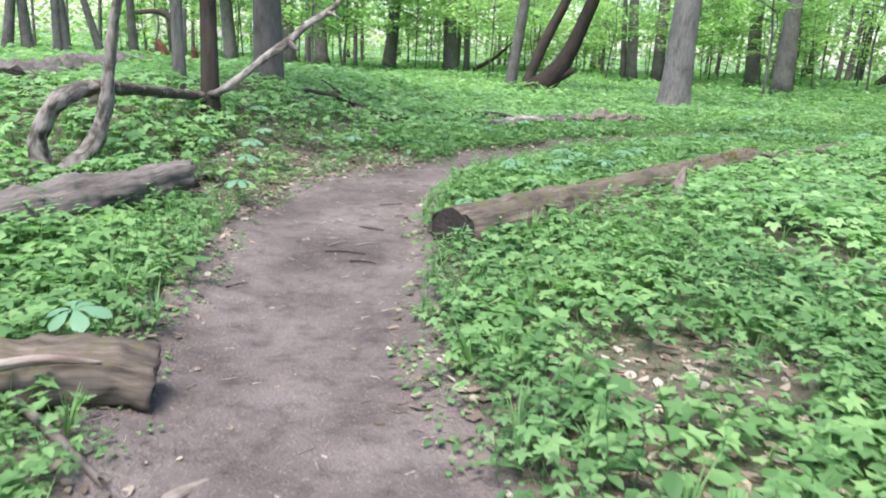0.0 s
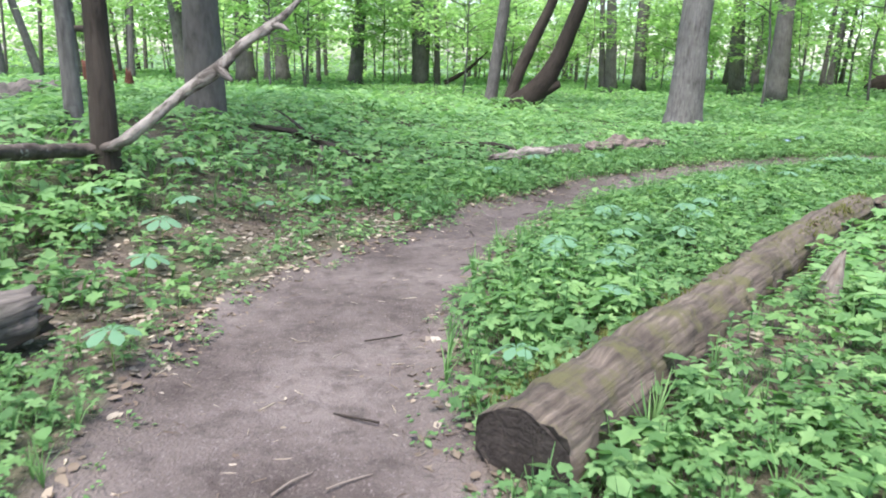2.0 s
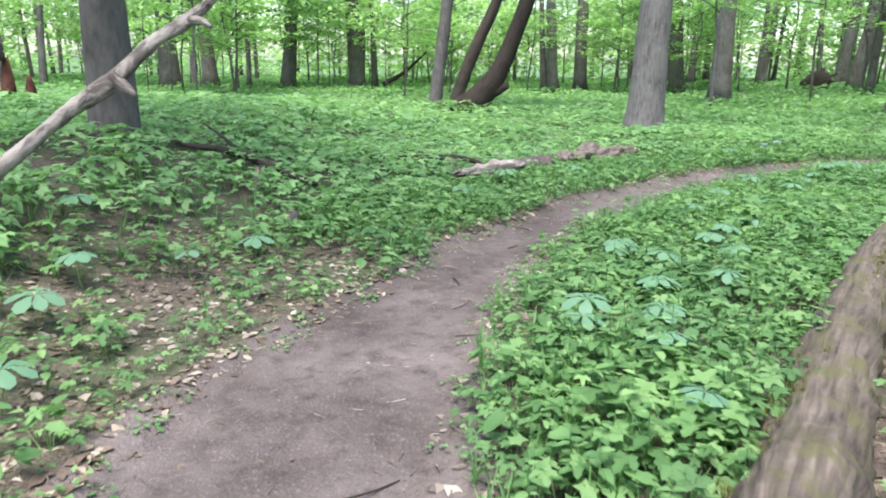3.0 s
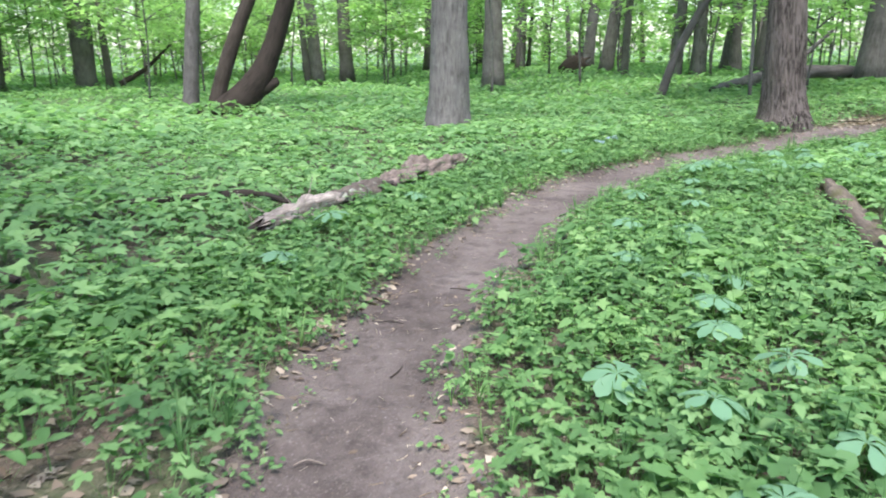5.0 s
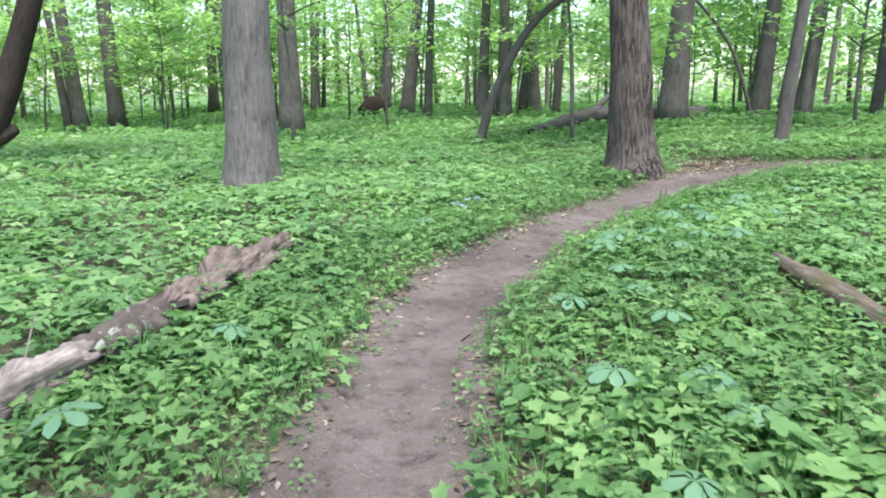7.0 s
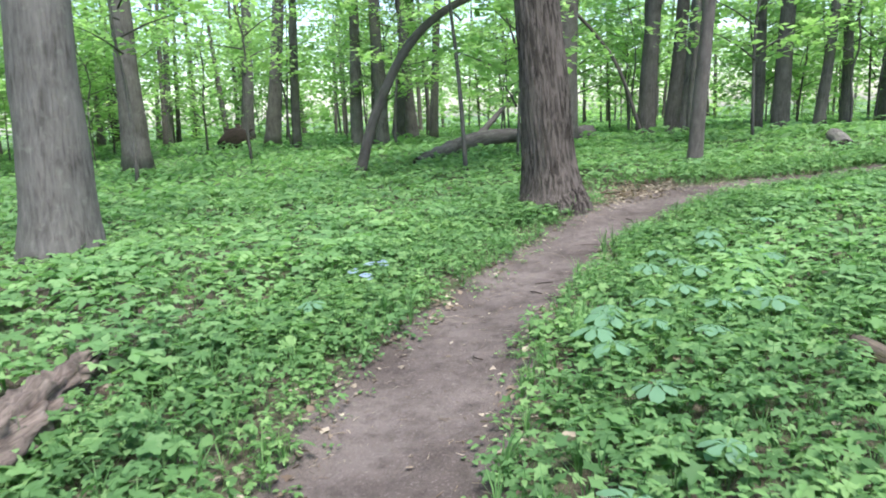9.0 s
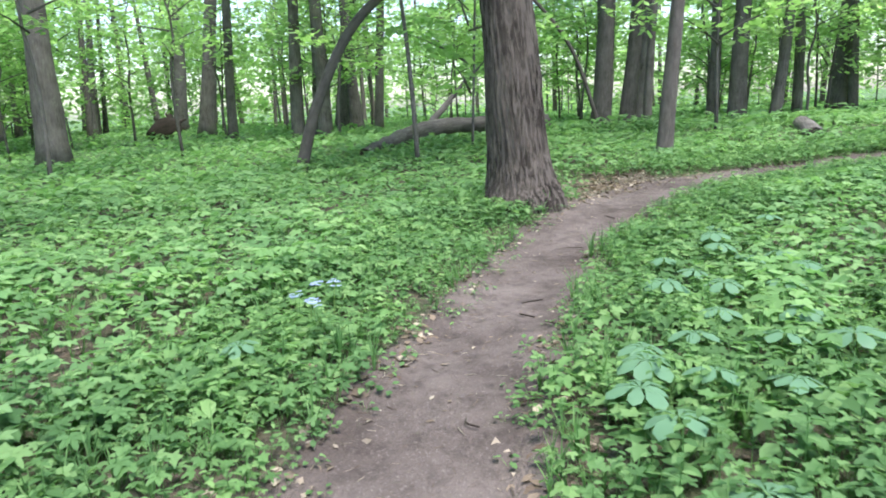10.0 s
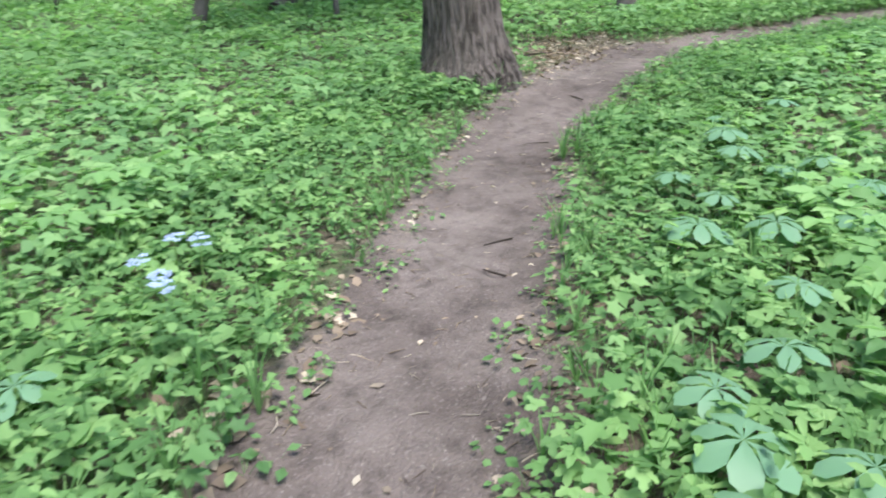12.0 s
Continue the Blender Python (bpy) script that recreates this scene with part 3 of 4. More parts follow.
# distant foliage closing the wood
def far_woods():
    r = np.random.RandomState(77)
    n = 1500
    a, d = r.uniform(0, 6.283, n), r.uniform(50, 85, n)
    centres = np.stack([4 + np.cos(a) * d, 12 + np.sin(a) * d, 0.5 + 15 * r.uniform(0, 1, n) ** 1.6], 1)
    v, f = leaf_cloud(r, centres, 66000, 1.5, 0.4, 0.5)
    low = 1400
    a, d = r.uniform(0.2, 2.7, low), r.uniform(46, 80, low)
    centres = np.stack([4 + np.cos(a) * d, 12 + np.sin(a) * d, 0.4 + 6.5 * r.uniform(0, 1, low)], 1)
    v2, f2 = leaf_cloud(r, centres, 42000, 1.1, 0.4, 0.42)
    v, f = np.vstack([v, v2]), np.vstack([f, f2 + len(v)])
    tagged(new("distant_foliage", fast_mesh("distant_foliage", v, f, LEAF_TREE)), "hazy light green foliage of the wood beyond", "foliage", kind="stuff")

    pieces = []
    for _ in range(150):
        a, d = r.uniform(-0.4, 2.5), r.uniform(44, 88)
        x, y = 4 + math.cos(a) * d, 12 + math.sin(a) * d
        h, w = r.uniform(7, 14), r.uniform(0.04, 0.2)
        lean = r.normal(0, 0.04, 2)
        pieces.append(tube([(x, y, -0.3), (x + lean[0] * h * 0.5, y + lean[1] * h * 0.5, h * 0.5), (x + lean[0] * h, y + lean[1] * h, h)], [w, w * 0.8, w * 0.4], 5, closed=False))
    tagged(new("distant_stems", joined("distant_stems", pieces, BARK_GREY)), "many thin grey tree stems of the wood beyond", "trees", kind="stuff")


far_woods()


# ---- fallen wood ----
def log(name, points, radii, material, label, n=40, segs=26, ridges=0.04, lump=0.09, seed=1, flat=1.0, jag=0.03, category="log", rough=0.34, shred=0.0):
    me = stem(name, points, radii, material, n, segs, ridges=ridges, lump=lump, seed=seed, flat=flat, jag=jag, rough=rough, shred=shred)
    if len(me.polygons) > 2:
        me.materials.append(END_GRAIN)
        for p in (me.polygons[len(me.polygons) - 2], me.polygons[len(me.polygons) - 1]):
            p.material_index, p.use_smooth = 1, False
    return tagged(new(name, me), label, category)


def on_ground(pts, up):
    return [(x, y, ground_z(x, y) + up) for x, y in pts]


log("log", [(0.68, 4.56, -0.04), (1.72, 6.3, -0.06), (2.98, 8.24, 0.0), (4.05, 9.65, 0.06)], [0.205, 0.2, 0.17, 0.15], LOG_MOSSY,
    "long mossy fallen log with a dark sawn end", 130, 44, 0.05, 0.06, 3, jag=0.012, rough=0.2, shred=0.07)
log("log", on_ground([(4.25, 9.85), (5.0, 10.85), (5.8, 11.9), (6.4, 12.65)], 0.09), [0.12, 0.11, 0.1, 0.07], LOG_MOSSY,
    "broken thinner length of mossy fallen log among plants", 50, 26, 0.05, 0.1, 4)
log("log", on_ground([(-1.86, 5.42), (-2.06, 4.6), (-2.3, 3.7), (-2.65, 2.5)], 0.18), [0.13, 0.18, 0.2, 0.18], LOG_GREY,
    "bare weathered grey log beside the path", 70, 34, 0.05, 0.12, 6, 0.85, 0.08, shred=0.1)
log("log", on_ground([(-0.17, 1.87), (-0.45, 1.73), (-0.9, 1.5), (-1.5, 1.2)], 0.09), [0.125, 0.15, 0.16, 0.15], LOG_MOSSY,
    "low rotting mossy log at the path's edge", 60, 34, 0.06, 0.12, 7, 1.0, 0.015, shred=0.12)
log("branch", [(-0.25, 1.63, 0.12), (-0.42, 1.56, 0.14), (-0.58, 1.44, 0.14), (-0.85, 1.26, 0.13)], [0.008, 0.02, 0.026, 0.02], LOG_PALE, "grey splintered stick lying on a rotting log", 18, 12, 0.1, 0.1, 8, category="branch", shred=0.2)
log("branch", [(0.02, 1.22, -0.085), (-0.29, 1.41, -0.05), (-0.6, 1.57, 0.0)], [0.012, 0.018, 0.02], LOG_GREY, "dead grey stick beside the path", 16, 10, category="branch")
log("branch", [(0.3, 1.35, -0.13), (0.25, 1.24, -0.12), (0.2, 1.1, -0.13)], [0.014, 0.024, 0.016], LOG_PALE, "pale chunk of broken wood on the path", 14, 12, category="branch", shred=0.3)
log("log", [(-9.1, 17.5, 0.5), (-7.6, 13.2, 0.47), (-6.8, 10.6, 0.45), (-5.8, 8.2, 0.38)], [0.3, 0.38, 0.42, 0.42], LOG_GREY, "huge weathered fallen trunk in the undergrowth", 70, 30, 0.06, 0.12, 9)
log("log", on_ground([(0.3, 12.66), (0.62, 13.05), (1.05, 13.45)], 0.14), [0.07, 0.12, 0.11], WOOD_BLEACHED, "pale splintered end of a fallen log", 50, 34, 0.06, 0.16, 10, 0.8, jag=0.16, rough=0.5, shred=0.4)
log("log", on_ground([(1.0, 13.4), (1.3, 13.7), (1.62, 14.03)], 0.16), [0.11, 0.14, 0.12], BRANCH_DARK, "dark bark-covered middle of a fallen log", 34, 26, 0.06, 0.14, 14, 0.9, jag=0.07, rough=0.45, shred=0.08)
log("log", on_ground([(1.62, 14.06), (2.1, 14.6), (2.75, 15.33), (3.42, 16.14)], 0.15), [0.13, 0.18, 0.16, 0.05], LOG_FLAKY, "crumbling tan-brown fallen log with flaking wood", 110, 42, 0.06, 0.14, 11, 0.8, jag=0.25, rough=0.5, shred=0.42)
log("log", [(14.7, 25.3, 0.3), (17.2, 26.3, 0.55), (18.6, 26.3, 0.75), (20.0, 25.9, 0.75), (22.5, 25.2, 0.7)], [0.12, 0.2, 0.22, 0.22, 0.24], BARK, "long fallen trunk behind the oak", 40, 16, 0.04, 0.1, 12)
log("branch", [(18.4, 26.9, 0.5), (19.6, 26.9, 1.3), (20.8, 27.0, 2.1)], [0.11, 0.09, 0.06], BARK, "broken limb propped over a fallen trunk", 16, 10, category="branch")
log("log", [(20.3, 17.1, 0.66), (19.5, 16.6, 0.4)], [0.17, 0.18], BARK, "short grey log chunk tilted up out of the plants", 10, 16)
log("branch", on_ground([(-2.75, 11.3), (-2.3, 11.75), (-1.9, 11.65), (-1.3, 11.35)], 0.2), [0.025, 0.045, 0.045, 0.025], BARK_DARK, "dark dead branch lying in the plants", 20, 10, category="branch")
log("branch", on_ground([(-2.25, 11.7), (-2.6, 12.2), (-2.95, 12.7)], 0.26), [0.03, 0.02, 0.008], BARK_DARK, "thin forked dead twig", 12, 8, category="branch")
log("stump", [(-1.86, 11.05, 0.0), (-1.85, 11.05, 0.15), (-1.83, 11.05, 0.32)], [0.045, 0.04, 0.03], LOG_PALE, "small bleached broken stump", 8, 10, jag=0.03, category="stump")
log("stump", on_ground([(-1.27, 9.97)], -0.05) + on_ground([(-1.26, 9.97)], 0.08) + on_ground([(-1.25, 9.98)], 0.2), [0.075, 0.065, 0.05], LOG_GREY, "small grey mossy stump beside the path", 14, 16, 0.1, 0.15, 21, jag=0.03, category="stump", shred=0.2)
log("branch", on_ground([(0.6, 13.35), (0.3, 13.85), (-0.3, 13.85), (-0.95, 13.75)], 0.2), [0.03, 0.045, 0.04, 0.03], BARK_DARK, "dark dead branch beside a fallen log", 20, 10, category="branch")
log("stump", [(2.62, 6.75, -0.12), (2.62, 6.75, 0.05), (2.64, 6.74, 0.16), (2.66, 6.73, 0.3)], [0.085, 0.07, 0.05, 0.012], LOG_PALE, "small grey splintered stump beside the mossy log", 14, 14, 0.12, 0.15, jag=0.03, category="stump")


def fallen_limb():
    """Dead limb lodged against the slender tree: an arch, a level middle and a rising end."""
    ob = thing("fallen_limb", (-3.15, 5.4, -0.12), "flaking pale dead limb arched over and lodged against a tree", "branch")
    at = Vector(ob.location)

    def own(pts):
        return [tuple(Vector(p) - at) for p in pts]

    part("limb", stem("limb", own([(-3.05, 5.38, -0.15), (-3.2, 5.36, 0.0), (-3.29, 5.37, 0.26), (-3.22, 5.44, 0.53), (-3.12, 5.58, 0.72), (-2.98, 5.95, 0.8)]),
                              [0.095, 0.095, 0.09, 0.085, 0.085, 0.075], BRANCH, 60, 18, ridges=0.06, lump=0.16, seed=2, rough=0.45), ob)
    part("limb", stem("limb", own([(-3.0, 5.85, 0.79), (-2.95, 6.5, 0.74), (-2.93, 7.2, 0.67), (-2.92, 7.72, 0.62), (-2.62, 7.76, 0.66)]),
                              [0.07, 0.065, 0.06, 0.055, 0.045], BRANCH_DARK, 50, 16, ridges=0.06, lump=0.14, seed=6, rough=0.4), ob, "dark bark blotched with pale lichen")
    part("limb", stem("limb", own([(-2.72, 7.75, 0.64), (-2.5, 7.77, 0.76), (-2.13, 7.88, 1.08), (-1.85, 7.95, 1.28), (-1.62, 8.0, 1.5), (-1.38, 8.06, 1.66), (-1.17, 8.1, 1.86)]),
                              [0.045, 0.045, 0.042, 0.05, 0.038, 0.036, 0.016], BRANCH, 50, 14, ridges=0.06, lump=0.16, seed=3, jag=0.03, rough=0.4), ob)
    part("limb", stem("limb", own([(-3.2, 5.33, -0.2), (-3.15, 5.39, -0.06), (-2.92, 5.64, 0.26), (-2.83, 5.76, 0.6), (-2.79, 5.8, 0.95), (-2.76, 5.85, 1.3), (-2.66, 5.9, 1.81), (-2.5, 5.95, 2.4)]),
                              [0.095, 0.09, 0.08, 0.068, 0.058, 0.052, 0.046, 0.035], BRANCH, 70, 18, ridges=0.06, lump=0.16, seed=4, jag=0.04, rough=0.45), ob)
    part("stub", stem("stub", own([(-1.4, 8.05, 1.64), (-1.3, 8.0, 1.63), (-1.25, 7.97, 1.6)]), [0.03, 0.022, 0.012], BRANCH, 6, 8), ob)
    part("stub", stem("stub", own([(-1.85, 7.95, 1.3), (-1.76, 7.92, 1.24), (-1.7, 7.9, 1.2)]), [0.05, 0.035, 0.015], BRANCH, 6, 8), ob)


fallen_limb()


def root_plate():
    ob = thing("root_plate", (-9.4, 18.6, ground_z(-9.4, 18.6)), "upturned root plate of red rotten wood", "stump")
    for i, (a, b, r) in enumerate([((0, 0, -0.1), (-0.1, 0, 0.75), 0.2), ((0.35, 0, -0.1), (0.45, 0.1, 0.95), 0.16), ((-0.5, 0, 0), (-0.35, 0, 0.45), 0.22), ((0.8, 0, 0), (0.95, 0, 0.6), 0.13)]):
        m = tuple((Vector(a) + Vector(b)) / 2 + Vector((0.06, 0.03, 0)))
        part("root", stem("root", [a, m, b], [r, r * 0.9, r * 0.3], RUST, 12, 12, ridges=0.12, lump=0.25, seed=i, jag=0.1), ob)
    part("root", stem("root", [(0.4, 0, 0.9), (0.3, 0, 1.35), (-0.1, 0, 1.5), (-0.7, 0, 1.45)], [0.12, 0.1, 0.08, 0.05], BARK_DARK, 16, 10), ob, "dark curling root")


root_plate()


def uprooted_stump(x, y, s):
    ob = thing("stump", (x, y, ground_z(x, y)), "small dark uprooted stump with ragged roots", "stump")
    r2 = np.random.RandomState(3)
    part("base", stem("base", [(-0.5 * s, 0, 0.1), (0, 0, 0.3 * s), (0.5 * s, 0, 0.35 * s)], [0.25 * s, 0.35 * s, 0.3 * s], BARK_DARK, 10, 12, lump=0.2), ob)
    for i in range(7):
        a = r2.uniform(-0.6, 3.6)
        part("root", stem("root", [(0.3 * s, 0, 0.35 * s), (0.3 * s + 0.5 * s * math.cos(a), 0.1, 0.35 * s + 0.4 * s * math.sin(a)), (0.3 * s + 0.8 * s * math.cos(a), 0.2, 0.3 * s + 0.6 * s * math.sin(a))],
                          [0.09 * s, 0.06 * s, 0.02 * s], BARK_DARK, 6, 6), ob)


uprooted_stump(19.6, 43.5, 1.3)
log("branch", [(-3.6, 44.0, 0.2), (-2.4, 43.9, 0.9), (-1.2, 43.8, 2.0)], [0.14, 0.1, 0.04], BARK_DARK, "dead branch standing out of the undergrowth", 14, 8, category="branch")


# ---- plants ----
LEAFLETS = {
    "lobed": [(0.2, 0.2), (0.46, 0.37), (0.56, 0.2), (0.8, 0.24), (1.0, 0.0)],
    "toothed": [(0.16, 0.16), (0.4, 0.27), (0.5, 0.21), (0.76, 0.17), (1.0, 0.0)],
    "maple": [(-0.08, 0.4), (0.24, 0.27), (0.56, 0.5), (0.62, 0.22), (1.0, 0.0)],
    "plain": [(0.46, 0.34), (0.74, 0.2), (1.0, 0.0)],
    "oval": [(0.3, 0.36), (0.7, 0.3), (1.0, 0.0)],
}
FANS = {1: (0.0,), 3: (-1.2, 0.0, 1.2), 5: (-2.0, -1.0, 0.0, 1.0, 2.0)}


def herb(seed, stalks, high, leaf, spread, blades, outline, stalked=True):
    """A low plant: stalks that each hold one leaf of one, three or five leaflets, folded along their midribs."""
    r = np.random.RandomState(seed)
    vs, fs = [], []
    shape = LEAFLETS[outline]
    for i in range(stalks):
        a = i * 2.4 + r.uniform(-0.5, 0.5)
        rad = spread * math.sqrt((i + r.uniform(0.1, 0.9)) / stalks)
        p = np.array([math.cos(a) * rad, math.sin(a) * rad, high * r.uniform(0.62, 1.0) * (1 - 0.3 * (rad / spread) ** 2)])
        k = len(vs)
        vs.append(tuple(p))
        if stalked:
            vs += [(p[0] * 0.25, p[1] * 0.25, 0), (p[0] * 0.25 + 0.004, p[1] * 0.25, 0), (p[0] + 0.002, p[1], p[2] - 0.001)]
            fs.append((k + 1, k + 2, k + 3, k))
        face = a + r.normal(0, 0.5)
        slope = np.array([math.cos(face), math.sin(face)]) * r.normal(-0.12, 0.22) + r.normal(0, 0.12, 2)
        size = leaf * r.uniform(0.7, 1.2)
        for off in FANS[blades]:
            g = face + off + r.normal(0, 0.1)
            ln = size * (1.0 - 0.12 * abs(off)) * r.uniform(0.9, 1.1)
            d, w = np.array([math.cos(g), math.sin(g)]), np.array([-math.sin(g), math.cos(g)])
            droop, fold, bank = r.uniform(0.02, 0.34), r.uniform(0.02, 0.3), r.normal(0, 0.12)

            def at(u, side):
                flat = d * ln * u + w * ln * side
                vs.append((p[0] + flat[0], p[1] + flat[1], p[2] + float(flat @ slope) + ln * (fold * abs(side) - droop * u * u + bank * side)))
                return len(vs) - 1

            tip = at(*shape[-1])
            for sign in (1, -1):
                ring = [at(u, sign * q) for u, q in shape[:-1]] + [tip]
                for m in range(0, len(ring) - 1, 2):
                    q = (k, ring[m], ring[m + 1], ring[m + 2])
                    fs.append(q if sign < 0 else q[::-1])
    return np.array(vs), fs


def leafy_stem(seed, pairs, high, leaf):
    """An upright stem with toothed leaves in crossed pairs, smallest at the top."""
    r = np.random.RandomState(seed)
    vs, fs = [(-0.003, 0, 0), (0.003, 0, 0), (0.002, 0, high), (-0.002, 0, high)], [(0, 1, 2, 3)]
    for i in range(pairs):
        z = high * (0.4 + 0.6 * i / (pairs - 1))
        for side in (0, 1):
            g = i * 1.57 + side * 3.14 + r.normal(0, 0.2)
            ln = leaf * (1.1 - 0.5 * i / pairs) * r.uniform(0.85, 1.15)
            d, w = np.array([math.cos(g), math.sin(g)]), np.array([-math.sin(g), math.cos(g)])
            k, droop = len(vs), r.uniform(0.1, 0.4)
            vs.append((0, 0, z))
            for u, q in ((0.3, 0.26), (0.66, 0.22), (1.0, 0.0), (0.66, -0.22), (0.3, -0.26)):
                flat = d * ln * u + w * ln * q
                vs.append((flat[0], flat[1], z + ln * (0.15 * u - droop * u * u + 0.2 * abs(q))))
            fs += [(k, k + 3, k + 2, k + 1), (k, k + 5, k + 4, k + 3)]
    return np.array(vs), fs


def grass_tuft(seed):
    r = np.random.RandomState(seed)
    vs, fs = [], []
    for i in range(9):
        a, h, b = r.uniform(0, 6.28), r.uniform(0.1, 0.24), r.uniform(0.03, 0.12)
        d, s = np.array([math.cos(a), math.sin(a)]), np.array([-math.sin(a), math.cos(a)]) * 0.004
        k = len(vs)
        m, t = d * b * 0.35, d * b
        vs += [(*(-s), 0), (*s, 0), (*(m + s), h * 0.6), (*(m - s), h * 0.6), (*(t + s * 0.2), h), (*(t - s * 0.2), h)]
        fs += [(k, k + 1, k + 2, k + 3), (k + 3, k + 2, k + 4, k + 5)]
    return np.array(vs), fs


def litter_leaf(seed):
    r = np.random.RandomState(seed)
    c = r.uniform(0.15, 0.5)
    v = [(-0.5, 0, 0.02), (-0.2, 0.26, c * 0.35), (0.15, 0.3, c * 0.3), (0.55, 0.03, 0.12), (0.15, -0.28, c * 0.2), (-0.2, -0.2, c * 0.4), (0, 0, 0.0)]
    return np.array(v) + np.array([0, 0, 0.04]), [(0, 6, 2, 1), (6, 4, 3, 2), (0, 5, 4, 6)]


def sow(rnd, count, x0, x1, y0, y1, keep):
    x, y = rnd.uniform(x0, x1, count), rnd.uniform(y0, y1, count)
    g = trail_gap(x, y)
    ok = keep(x, y, g)
    return x[ok], y[ok], g[ok]


LOGS_AT = [((0.68, 4.56), (4.05, 9.65), 0.2), ((4.25, 9.85), (6.4, 12.65), 0.16), ((-1.86, 5.42), (-2.65, 2.5), 0.15), ((-0.17, 1.87), (-1.5, 1.2), 0.14), ((0.3, 12.66), (1.05, 13.45), 0.1), ((1.05, 13.45), (3.3, 16.0), 0.13)]


def off_logs(x, y):
    ok = np.ones(len(x), bool)
    for (ax, ay), (bx, by), r in LOGS_AT:
        t = np.clip(((x - ax) * (bx - ax) + (y - ay) * (by - ay)) / ((bx - ax) ** 2 + (by - ay) ** 2), 0, 1)
        ok &= np.hypot(x - ax - t * (bx - ax), y - ay - t * (by - ay)) > r
    return ok


def bare(x, y):
    """How bare the floor is: litter patches left of the path, by the oak and here and there."""
    b = 0.8 * np.exp(-(((x + 1.45) / 1.15) ** 4 + ((y - 7.5) / 2.5) ** 4))
    b = np.maximum(b, 0.72 * np.exp(-(((x + 1.0) / 0.7) ** 4 + ((y - 9.1) / 1.2) ** 4)))
    b = np.maximum(b, 0.98 * np.exp(-(((x - 12.7) / 1.8) ** 4 + ((y - 18.0) / 1.15) ** 4)))
    b = np.maximum(b, 0.95 * np.exp(-(((x - 2.0) / 0.6) ** 2 + ((y - 2.4) / 0.9) ** 2)))
    b = np.maximum(b, 0.75 * np.exp(-(((x - 2.1) / 0.5) ** 2 + ((y - 5.9) / 0.9) ** 2)))
    return np.clip(b + 0.45 * np.clip(waves(x, y, 1.3, 21) - 0.15, 0, 1), 0, 1)


